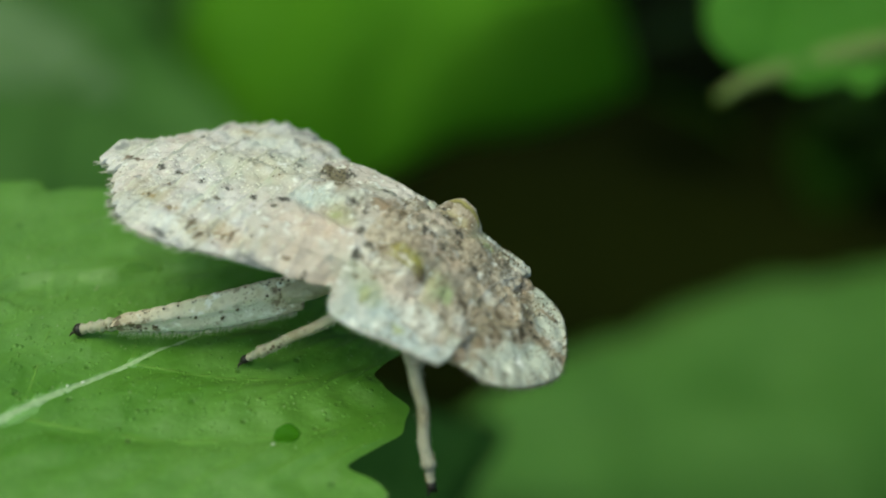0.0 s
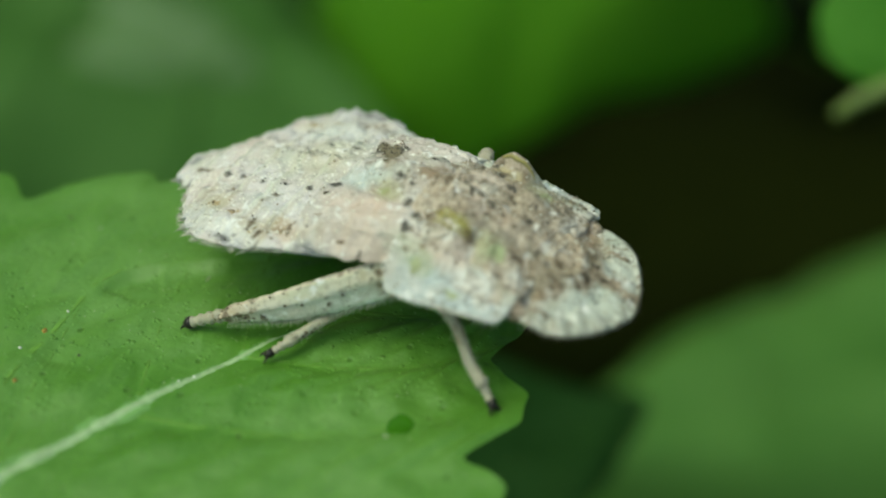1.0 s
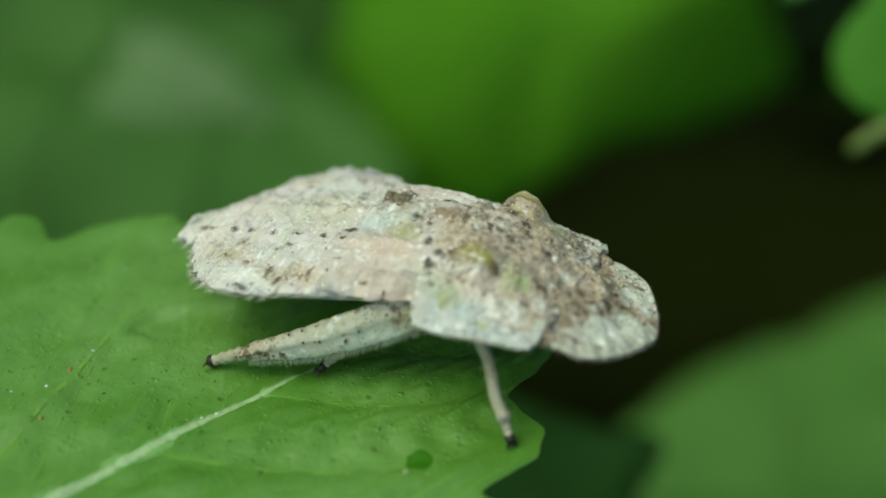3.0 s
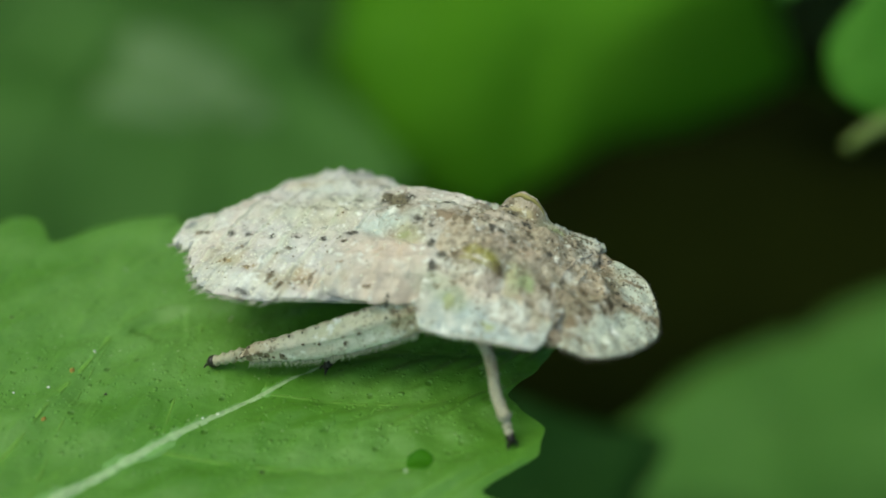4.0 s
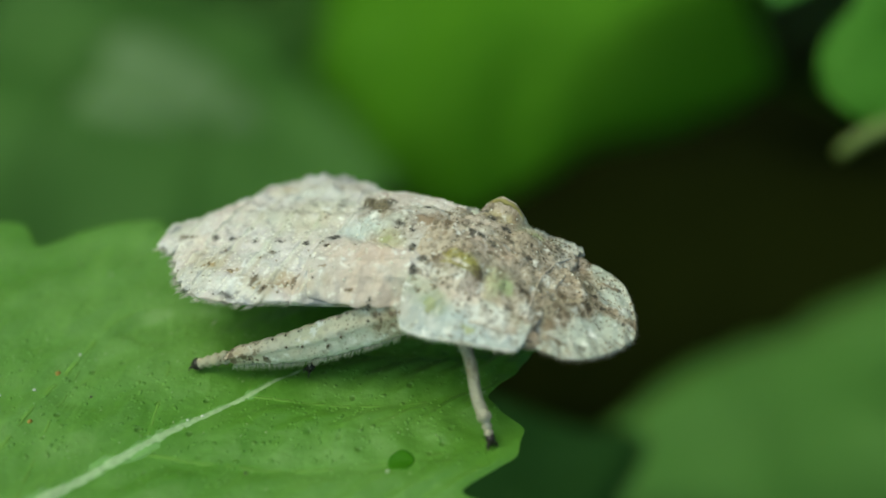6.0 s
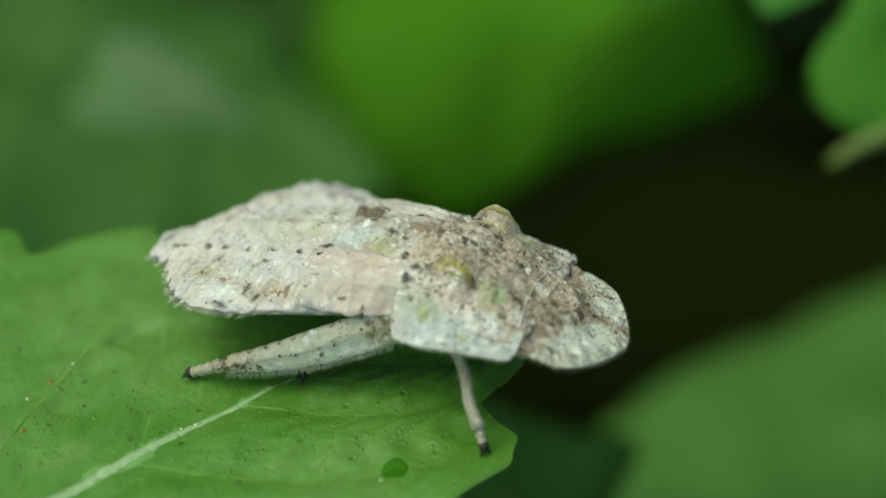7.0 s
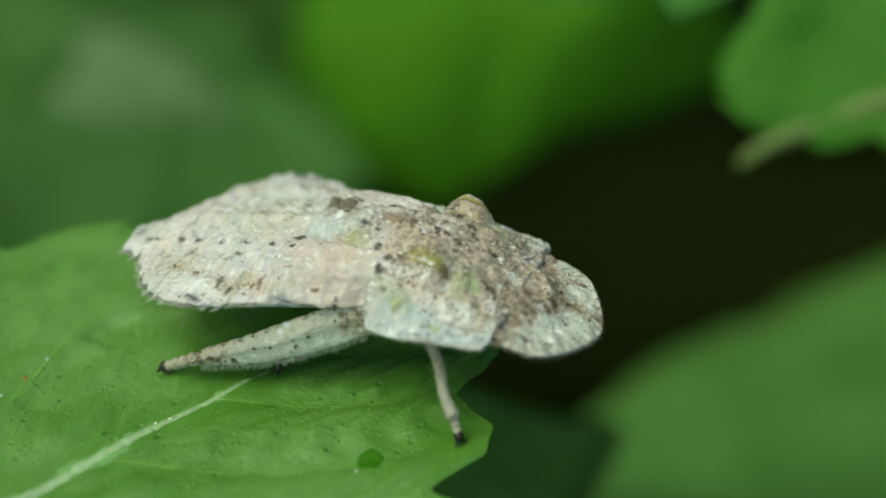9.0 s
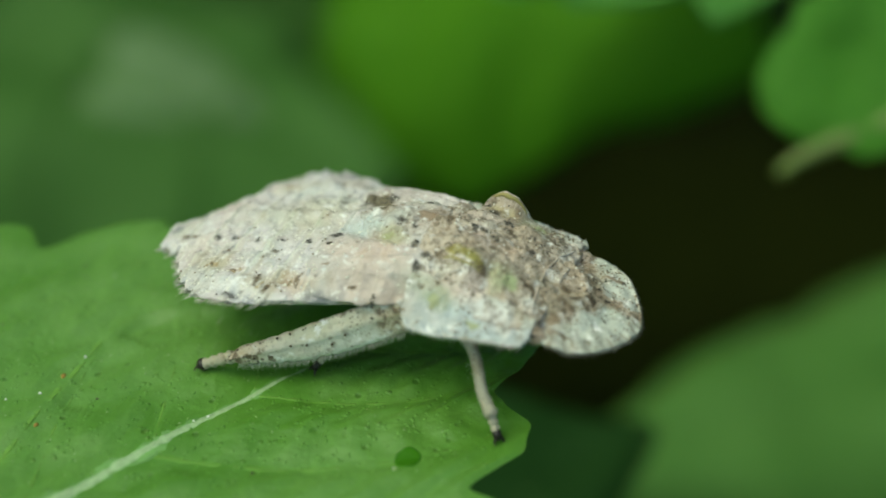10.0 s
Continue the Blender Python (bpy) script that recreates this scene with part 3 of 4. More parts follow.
MIDDLE_PATCHES = ((0.3, -1.2, 0.8, 0.35, "pink", 0.8), (-0.5, -1.2, 0.4, 0.3, "pink", 0.6), (0.5, -1.95, 0.9, 0.3, "pink", 0.55), (-0.3, -0.35, 0.5, 0.3, "ice", 0.9), (0.44, -0.67, 0.35, 0.25, "moss", 0.5),
                  (-0.35, 0.7, 0.35, 0.4, "olive", 0.5), (0.2, 0.1, 0.3, 0.2, "brown", 0.5), (1.14, 0.19, 0.3, 0.2, "brown", 0.6), (0.6, 1.0, 0.6, 0.5, "white", 0.5))
SHOULDER_PATCHES = ((2.5, -0.2, 0.5, 0.35, "blush", 0.7), (2.9, 0.36, 0.4, 0.5, "tan", 0.5), (2.35, -1.50, 0.5, 0.3, "pink", 0.85), (2.25, -0.95, 0.30, 0.14, "ochre", 0.6), (2.95, -1.05, 0.28, 0.28, "moss", 0.65),
                    (1.55, -1.3, 0.3, 0.22, "white", 0.8), (1.9, -1.85, 0.25, 0.18, "moss", 0.5), (3.1, -1.8, 0.5, 0.25, "white", 0.8), (2.2, 1.25, 0.4, 0.2, "tan", 0.6), (2.1, 0.4, 0.5, 0.4, "pink", 0.4))
FRONT_PATCHES = ((3.78, -1.32, 0.22, 0.2, "white", 0.9), (4.22, -1.5, 0.18, 0.16, "brown", 0.7), (4.3, -0.75, 0.14, 0.12, "brown", 0.6), (3.9, 0.95, 0.25, 0.3, "white", 0.6), (3.55, -1.6, 0.22, 0.2, "tan", 0.6), (4.0, -1.35, 0.25, 0.3, "tan", 0.5),
                 (5.0, 0.55, 0.30, 0.25, "mint", 0.7), (4.75, -0.9, 0.35, 0.35, "mint", 0.7))
PATCHES = REAR_PATCHES + MIDDLE_PATCHES + SHOULDER_PATCHES + FRONT_PATCHES

# sharp marks: x, y, half-lengths, tone
REAR_MARKS = ((-3.79, -0.80, 0.09, 0.07, "black"), (-3.36, -0.76, 0.08, 0.08, "black"), (-2.71, -0.85, 0.09, 0.055, "black"), (-2.10, -0.88, 0.09, 0.055, "black"), (-1.46, -0.87, 0.09, 0.07, "black"), (-0.82, -0.74, 0.15, 0.08, "black"),
              (-0.86, -1.07, 0.04, 0.07, "black"), (-3.15, -1.30, 0.12, 0.05, "brown"), (-2.1, -1.18, 0.09, 0.03, "umber"), (-4.58, -0.74, 0.22, 0.08, "umber"), (-5.12, -0.36, 0.12, 0.16, "grey"), (-3.32, -1.85, 0.17, 0.09, "rust"),
              (-2.68, -1.95, 0.17, 0.07, "rust"), (-2.05, -2.15, 0.045, 0.2, "umber"), (-1.90, -2.25, 0.04, 0.22, "rust"), (-1.74, -2.38, 0.055, 0.13, "umber"), (-1.18, -1.97, 0.05, 0.16, "umber"), (-1.32, -2.05, 0.04, 0.13, "rust"),
              (-1.46, -2.10, 0.10, 0.05, "brown"), (-2.40, -2.66, 0.16, 0.06, "dark"), (-2.25, -2.50, 0.08, 0.05, "grey"), (-2.42, 2.70, 0.25, 0.2, "grey"))
MIDDLE_MARKS = ((-0.75, 0.90, 0.16, 0.18, "olive"), (-0.41, 0.81, 0.24, 0.22, "olive"), (-0.25, 0.98, 0.14, 0.10, "dark"), (0.0, 0.10, 0.22, 0.09, "olive"), (0.50, -0.28, 0.13, 0.09, "dark"), (0.79, -0.36, 0.09, 0.07, "dark"),
                (0.99, 0.02, 0.26, 0.12, "brown"), (0.78, 0.54, 0.10, 0.05, "dark"), (1.51, -0.07, 0.07, 0.14, "umber"), (1.52, -0.33, 0.06, 0.08, "brown"), (1.03, -0.85, 0.07, 0.09, "dark"), (1.24, -1.34, 0.11, 0.10, "dark"),
                (1.33, -1.08, 0.10, 0.06, "dark"), (0.51, -1.98, 0.06, 0.06, "dark"), (0.03, -1.91, 0.05, 0.04, "umber"), (0.94, -1.97, 0.06, 0.05, "dark"), (-0.67, -1.63, 0.06, 0.05, "brown"), (0.36, -0.70, 0.14, 0.07, "moss"))
SHOULDER_MARKS = ((1.92, 1.07, 0.11, 0.08, "dark"), (2.15, 0.89, 0.13, 0.07, "dark"), (2.05, -0.08, 0.09, 0.13, "black"), (2.26, -0.08, 0.10, 0.07, "dark"), (2.54, -0.16, 0.13, 0.06, "dark"), (2.53, 0.64, 0.09, 0.10, "dark"),
                  (2.66, 0.59, 0.07, 0.07, "dark"), (3.25, 0.09, 0.06, 0.05, "black"), (1.94, -1.04, 0.18, 0.09, "ochre"), (2.22, -1.03, 0.22, 0.10, "ochre"), (2.46, -1.08, 0.15, 0.10, "ochre"), (2.58, -1.12, 0.08, 0.10, "umber"),
                  (3.45, -0.88, 0.18, 0.06, "umber"), (2.70, -2.11, 0.12, 0.07, "moss"), (1.84, -1.95, 0.12, 0.12, "moss"), (3.12, -1.06, 0.16, 0.12, "moss"), (1.78, -1.46, 0.07, 0.05, "grey"))
FRONT_MARKS = ((4.67, -0.24, 0.12, 0.09, "umber"), (4.14, -0.33, 0.10, 0.12, "umber"), (4.11, -1.18, 0.15, 0.12, "brown"), (4.30, -0.78, 0.12, 0.09, "brown"), (4.44, -1.50, 0.13, 0.08, "umber"), (5.38, -0.09, 0.06, 0.05, "dark"),
               (4.99, 0.95, 0.12, 0.06, "umber"), (4.73, 0.92, 0.20, 0.06, "brown"), (4.90, 0.05, 0.08, 0.06, "umber"), (4.45, 0.35, 0.14, 0.07, "brown"), (3.95, -1.50, 0.09, 0.07, "slate"))
MARKS = REAR_MARKS + MIDDLE_MARKS + SHOULDER_MARKS + FRONT_MARKS
JOINTS = (-4.55, -3.85, -3.1, -2.3, -1.55, -0.8)
SKIN_TONES = {"abdomen": ((0.70, 0.655, 0.67), 0.16), "mesonotum": ((0.60, 0.56, 0.53), 0.50), "wing_pad": ((0.62, 0.57, 0.555), 0.32), "pronotum": ((0.55, 0.46, 0.375), 0.56),
              "pronotal_lobe": ((0.52, 0.575, 0.595), 0.38), "head": ((0.50, 0.40, 0.31), 0.62), "head_suture": ((0.60, 0.50, 0.42), 0.1)}


def skin_at(name, p):
    """Pigment and freckling of a place on the body."""
    colour, freckle = SKIN_TONES[name]
    colour = Vector(colour)
    x = p.x + 0.16 * noise.noise(p * 2.6) + 0.06 * noise.noise(p * 8)
    y = p.y + 0.16 * noise.noise(p * 2.6 + Vector((9, 0, 0))) + 0.06 * noise.noise(p * 8 + Vector((5, 0, 0)))
    if name == "abdomen":
        bent = p.x + 0.10 * p.y * p.y / 3
        d = min((bent - j for j in JOINTS if bent >= j - 0.04), default=0.5)
        colour = colour.lerp(Vector((0.72, 0.71, 0.64)), 0.8 * math.exp(-((d - 0.0) / 0.05) ** 2))
        brownish = math.exp(-((d - 0.14) / 0.07) ** 2) * max(0.0, min(1.0, -p.y - 0.6))
        colour = colour.lerp(Vector((0.46, 0.40, 0.28)), 0.5 * brownish)
        freckle += 0.28 * brownish
    if name == "head":
        r = math.hypot((x - 3.75) * 0.95, y * 0.8)
        front = min(1, max(0, (r - 0.95) / 0.22)) * min(1, max(0, (abs(y - 0.1) - 0.10) / 0.12) + 0.25 * (x > 5.2))
        colour = colour.lerp(Vector((0.56, 0.575, 0.51)), front)
        freckle -= 0.32 * front
        edge = min(1, max(0, (r - 1.55) / 0.15))
        freckle += 0.10 * edge
    if name == "pronotal_lobe":
        inner = min(1, max(0, (1.95 - abs(y)) / 0.3))
        colour = colour.lerp(Vector((0.55, 0.55, 0.48)), inner)
        freckle += 0.12 * inner
    for side in (1, -1):
        for px, py, rx, ry, tone, strong in PATCHES:
            if side < 0 and py > -0.5:
                continue
            d = ((x - px) / rx) ** 2 + ((y - py * side) / ry) ** 2
            if d < 4:
                colour = colour.lerp(Vector(TONES[tone]), strong * (1 if side > 0 else 0.6) * math.exp(-d * d * 0.7))
    # a dark net of wrinkles, strongest on the head
    net = {"head": 0.75, "pronotum": 0.68, "mesonotum": 0.55, "wing_pad": 0.22, "pronotal_lobe": 0.13, "abdomen": 0.10}.get(name, 0.0)
    if name == "head":
        net *= 1 - 0.7 * front
    ridge = max(0.0, 1 - 7 * abs(noise.noise(p * 5.5 + Vector((2, 7, 1))))) * max(0.0, min(1.0, 0.6 + 1.6 * noise.noise(p * 1.7)))
    fine = max(0.0, 1 - 5 * abs(noise.noise(p * 12 + Vector((4, 1, 8))))) * max(0.0, min(1.0, 0.3 + 2.0 * noise.noise(p * 2.6 + Vector((3, 3, 0)))))
    colour = colour.lerp(Vector(TONES["umber"]), net * max(ridge, 0.85 * fine))
    if name == "head" and math.hypot(p.x - 3.9, p.y) > 1.58:
        dash = math.sin(math.atan2(p.y, p.x - 3.9) * 44 + 3 * noise.noise(p * 3))
        colour = colour.lerp(Vector(TONES["umber"]), 0.5 * max(0.0, min(1.0, (dash - 0.45) * 3)))
    x, y = p.x + 0.07 * noise.noise(p * 7) + 0.03 * noise.noise(p * 19), p.y + 0.07 * noise.noise(p * 7 + Vector((9, 0, 0))) + 0.03 * noise.noise(p * 19 + Vector((5, 0, 0)))
    for side in (1, -1):
        for px, py, rx, ry, tone in MARKS:
            if side < 0 and (py > -0.5 or tone == "ochre"):
                continue
            d = ((x - px) / rx) ** 2 + ((y - py * side) / ry) ** 2 + 0.5 * noise.noise(p * 15)
            if d < 1.2:
                colour = colour.lerp(Vector(TONES[tone]), 0.9 * max(0.0, min(1.0, (1.2 - d) / 0.6)) * (1 if side > 0 else 0.8))
    return colour * 0.90, freckle


def body_part(name, mesh, material, label="", **more):
    verts = [TILT @ Vector(v) for v in mesh[0]]
    SKINS.append((verts, mesh[1]))
    ob = part(name, (verts, mesh[1]), material, insect, label, **more)
    if name in SKIN_TONES:
        made = [skin_at(name, v) for v in verts]
        tint = ob.data.attributes.new("pigment", "FLOAT_COLOR", "POINT")
        tint.data.foreach_set("color", [c for colour, _f in made for c in (*colour, 1.0)])
        dense = ob.data.attributes.new("freckle", "FLOAT", "POINT")
        dense.data.foreach_set("value", [f for _c, f in made])
    return ob


def shell(xs, wide, rim, mid, belly, power, top, count=60, lip=0.10, swing=lambda x: 0.0):
    """A shield-shaped body part: rings across the body from station to station; top(x, y) lifts its upper side."""
    rings = []
    for x in xs:
        w, e, m = max(wide(x), 0.02), rim(x), mid(x)
        ring = []
        for j in range(count):
            v = -1 + 2 * j / (count - 1)
            y = w * v
            z = e + (m - e) * (1 - abs(v) ** power)
            ring.append((x, y + swing(x), z + top(x, y, v)))
        for j in range(1, count // 2):
            v = 1 - 2 * j / (count // 2)
            ring.append((x, w * 0.97 * v + swing(x), e - lip - belly(x) * (1 - abs(v) ** 2.5)))
        rings.append(ring)
    return loft(rings)


def rough_skin(x, y, amount=1.0, seed=0.0):
    return amount * (bumpy(x, y, 0, 0.30, 0.08, seed) + bumpy(x, y, 1, 0.13, 0.045, seed) + bumpy(x, y, 2, 0.9, 0.06, seed))


def build_abdomen():
    wide = soft_curve([(-5.4, 0.36), (-5.25, 0.54), (-5.0, 0.76), (-4.8, 0.90), (-4.6, 1.10), (-4.4, 1.52), (-4.1, 2.02), (-3.8, 2.38), (-3.4, 2.76), (-3.12, 2.95), (-2.8, 3.01), (-2.3, 2.98), (-1.8, 2.85), (-1.5, 2.71),
                       (-0.4, 2.25), (0.5, 1.8), (1.4, 1.5)], 0.03)
    rim = curve_of([(-5.4, 1.46), (-4.2, 1.68), (-3, 1.90), (-1.5, 2.02), (1.4, 2.08)])
    mid = soft_curve([(-5.4, 1.58), (-4.8, 1.74), (-2.9, 2.26), (-1.6, 2.5), (-0.9, 2.72), (1.4, 2.9)], 0.15)
    belly = curve_of([(-5.4, 0.05), (-4.5, 0.25), (-3, 0.5), (1.4, 0.65)])
    joints = JOINTS

    def top(x, y, v):
        bent = x + 0.10 * y * y / 3
        d = min((bent - j for j in joints if bent >= j - 0.04), default=0.5)
        step = 0.10 * math.exp(-max(d, 0) / 0.18) - 0.05 * math.exp(-((d - 0.03) / 0.04) ** 2)
        keel = 0.10 * math.exp(-(y / 0.22) ** 2) * min(1, max(0, (x + 5.2) / 1.5))
        pit = -0.06 * math.exp(-((abs(y) - 1.35) / 0.3) ** 2)
        folds = 0.03 * math.sin(y * 9 + x) * (abs(v) ** 2) + 0.045 * math.sin(x * 17 + y) * max(0, abs(v) - 0.62) * 2
        return (step + keel + pit + folds) * (1 - 0.5 * abs(v) ** 8) + rough_skin(x, y, 1.0 - 0.3 * abs(v) ** 3)

    def saw(x):
        return wide(x) + (0.15 * abs(math.sin(x * 9.6)) - 0.09 + 0.04 * math.sin(x * 47) if -5.2 < x < -3.1 else 0.05 * ((x * 1.3) % 1) - 0.02 if x < -1.2 else 0)

    xs = np.concatenate([np.linspace(-5.29, -2.9, 90), np.linspace(-2.87, 1.4, 110)])
    body_part("abdomen", shell(xs, saw, rim, mid, belly, 2.2, top, 100, 0.10, soft_curve([(-5.4, -0.62), (-5.0, -0.50), (-4.75, -0.42), (-4.4, -0.15), (-4.1, 0.0), (1.4, 0.0)], 0.04)), CUTICLE, "cream-white segmented abdomen with a serrated end")


def build_thorax():
    def plate(x0, x1, wide, mid, seed):
        def top(x, y, v):
            return rough_skin(x, y, 1.1, seed) + 0.05 * math.exp(-(y / 0.12) ** 2)
        return shell(np.linspace(x0, x1, 70), wide, lambda x: 2.28, mid, lambda x: 0.3, 2.4, top, 60)

    wide = soft_curve([(-0.62, 0.15), (-0.45, 0.55), (-0.1, 1.0), (0.5, 1.4), (1.3, 1.6), (1.9, 1.6)], 0.05)
    mid = soft_curve([(-0.65, 2.86), (-0.3, 3.1), (0.3, 3.24), (1.2, 3.28), (1.9, 3.2)], 0.1)
    body_part("mesonotum", plate(-0.62, 1.9, wide, mid, 20.0), CUTICLE, "mottled grey-brown middle thorax")

    def pad(side):
        rows = []
        for a in np.linspace(0, 1, 90):
            row = []
            for b in np.linspace(0, 1, 64):
                # front edge to the hind tip; inner edge to the outer rim
                outer = 2.20 + 0.14 * math.sin(math.pi * a) + 0.02 * math.sin(a * 30) - (0.52 if side < 0 else 0.10) * (1 - a) ** 1.4
                inner = 0.42 + 0.30 * (1 - a)
                y = inner + (outer - inner) * b
                back = -1.05 + 0.28 * (2 * b - 1.1) ** 2 + 0.03 * math.sin(b * 14)
                x = 1.35 + (back - 1.35) * a
                z = 3.0 - 0.06 * a - 0.28 * a * (1 - b) - 0.86 * b ** 2.0 + 0.12 * math.sin(math.pi * b) + 0.05 * math.sin(math.pi * a)
                z += 0.05 * math.exp(-((b - 0.38 - 0.28 * a) / 0.03) ** 2) + 0.04 * math.exp(-((b - 0.72) / 0.03) ** 2)
                row.append((x, side * y, z + rough_skin(x, side * y, 0.7, 30.0)))
            rows.append(row)
        return sheet(rows, 0.14)

    for side in (-1, 1):
        body_part("wing_pad", pad(side), CUTICLE, "pinkish-white wing pad")


EARS = ((2.2, -0.98, 0.20), (2.28, 1.36, 0.50))


LOBE_REACH = curve_of([(0, 0.25), (0.04, 0.6), (0.12, 0.86), (0.3, 0.98), (0.6, 1.0), (0.9, 0.98), (0.97, 0.9), (1, 0.6)])


def lobe_edge(a, side):
    a = float(a)
    out = LOBE_REACH(a)
    y = 1.42 + (1.16 - 0.48 * a) * out + 0.04 * math.sin(3.1 * out)
    z = 2.80 - 0.42 * a ** 1.5 - (0.86 - 0.53 * a) * out ** 1.4 + 0.05 * math.sin(7 * out + 2 * a) + 0.05 * out ** 8
    return TILT @ Vector((1.30 + 2.64 * a - 0.10 * out * (1 - a), side * y, z - 0.03))


def build_pronotum():
    wide = soft_curve([(1.15, 1.5), (1.4, 1.72), (2.2, 1.9), (3.0, 1.88), (3.5, 1.86), (3.8, 1.72), (3.98, 1.5)], 0.05)
    rim = curve_of([(1.1, 2.42), (3.0, 2.38), (4, 2.2)])
    mid = soft_curve([(1.1, 3.24), (1.6, 3.3), (2.2, 3.24), (3.2, 2.82), (4.0, 2.42)], 0.12)

    def top(x, y, v):
        z = rough_skin(x, y, 0.9, 40.0)
        for ex, ey, high in EARS:
            along, across = (x - ex) / 0.50, (y - ey) / (0.17 if abs(y) < abs(ey) else 0.30)
            z += high * math.exp(-(abs(along) ** 3.4) - abs(across) ** 2.3)
        z += 0.10 * math.exp(-(((x - 2.9) / 0.35) ** 2) - ((abs(y) - 0.75) / 0.3) ** 2) - 0.08 * math.exp(-((x - 2.75) / 0.12) ** 2) * min(1, abs(y))
        z -= 0.12 * math.exp(-(((x - 1.62) / 0.10) ** 2)) * min(1, abs(v) * 1.5)
        z += 0.05 * math.exp(-(y / 0.08) ** 2)
        return z * (1 - 0.7 * abs(v) ** 10)

    body_part("pronotum", shell(np.linspace(1.15, 3.98, 110), wide, rim, mid, lambda x: 0.5, 2.6, top, 90), CUTICLE, "rough brown-speckled pronotum with two raised ears")

    def lobe(side):
        rows = []
        for a in np.linspace(0, 1, 96):
            row = []
            x = 1.30 + 2.64 * a
            out = LOBE_REACH(float(a))
            for b in np.linspace(0, 1, 44):
                s = b * out
                y = 1.42 + (1.16 - 0.48 * a) * s + 0.04 * math.sin(3.1 * s)
                z = 2.80 - 0.42 * a ** 1.5 - (0.86 - 0.53 * a) * s ** 1.4 + 0.05 * math.sin(7 * s + 2 * a) + 0.05 * s ** 8
                row.append((x - 0.10 * s * (1 - a), side * y, z + rough_skin(x, side * y, 0.8, 50.0)))
            rows.append(row)
        return sheet(rows, 0.10)

    for side in (-1, 1):
        body_part("pronotal_lobe", lobe(side), CUTICLE, "bluish-white side lobe with a bristly rim")
    skin = BVHTree.FromPolygons(*SKINS[-3])
    for ex, ey, high in EARS:
        line = [TILT @ Vector((ex - 0.45 + 0.90 * k / 20, ey + (0.12 if ey > 0 else 0.0), 0)) for k in range(21)]
        pts = [skin.ray_cast(Vector((p.x, p.y, 9)), Vector((0, 0, -1)))[0] or Vector((p.x, p.y, 2.9)) for p in line]
        thick = 0.05 if ey > 0 else 0.026
        part("ear_crest", tube([p - Vector((0, 0, 0.5 * thick)) for p in pts], [0.01 + thick * math.sin(math.pi * k / 20) * (1 + 0.4 * noise.noise(Vector((k * 0.9, ey, 0)))) for k in range(21)], 7), EAR_RIM, insect, "ochre crest of a raised ear")
    for side in (-1, 1):
        edge = [lobe_edge(a, side) for a in np.linspace(0.03, 0.97, 90)]
        part("lobe_rim", tube(edge, [0.030 + 0.014 * noise.noise(Vector((k * 0.5, side, 2))) for k in range(90)], 7), WAX_RIM, insect, "pale thickened rim of the lobe")


def build_head():
    wide = soft_curve([(3.45, 1.5), (3.6, 1.66), (3.8, 1.72), (4.1, 1.70), (4.35, 1.72), (4.7, 1.66), (5.0, 1.46), (5.25, 1.17), (5.45, 0.84), (5.6, 0.48), (5.68, 0.12)], 0.02)
    rim = curve_of([(3.4, 2.12), (4.2, 2.02), (5.0, 1.86), (5.7, 1.66)])
    mid = soft_curve([(3.4, 2.46), (3.8, 2.48), (4.6, 2.16), (5.2, 1.92), (5.7, 1.70)], 0.08)

    def top(x, y, v):
        r = math.hypot(x - 3.9, y)
        rim_lip = 0.05 * math.exp(-((abs(v) - 0.95) / 0.06) ** 2)
        dish = -0.09 * math.exp(-((r - 1.15) / 0.28) ** 2)
        brow = 0.10 * math.exp(-((r - 0.62) / 0.14) ** 2)
        return rim_lip + dish + brow + rough_skin(x, y, 0.65, 60.0)

    xs = np.concatenate([np.linspace(3.45, 5.3, 70), np.linspace(5.32, 5.69, 30)])
    head = body_part("head", shell(xs, wide, rim, mid, curve_of([(3.4, 0.35), (4.6, 0.25), (5.2, 0.08), (5.7, 0.0)]), 2.0, top, 96, 0.05), CUTICLE, "rounded shovel-shaped head, brown behind, pale greenish rim")
    for side in (-1, 1):
        centre = Vector((3.90, 1.52 if side > 0 else -1.54, 2.06))
        rings = []
        for i in range(1, 16):
            a = math.pi * i / 16
            rings.append([centre + Vector((-0.31 * math.cos(a), 0.21 * math.sin(a) * math.cos(b), 0.20 * math.sin(a) * math.sin(b))) for b in (2 * math.pi * j / 18 for j in range(18))])
        eye = body_part("eye", loft(rings), EYE, "mottled brown eye with a dark band")
        band = [centre + Vector((-0.17 * math.cos(math.pi * k / 12), side * 0.172 * math.sin(math.pi * (0.15 + 0.7 * k / 12)), 0.10)) for k in range(13)]
        b = body_part("eye_band", tube(band, [0.012 + 0.018 * math.sin(math.pi * k / 12) for k in range(13)], 6), EYE_BAND)
        b.parent = eye


build_abdomen()
build_thorax()
build_pronotum()
build_head()
BODY_TREE = BVHTree.FromPolygons(*merged(SKINS))


def on_body(x, y):
    return BODY_TREE.ray_cast(Vector((x, y, 9)), Vector((0, 0, -1)))


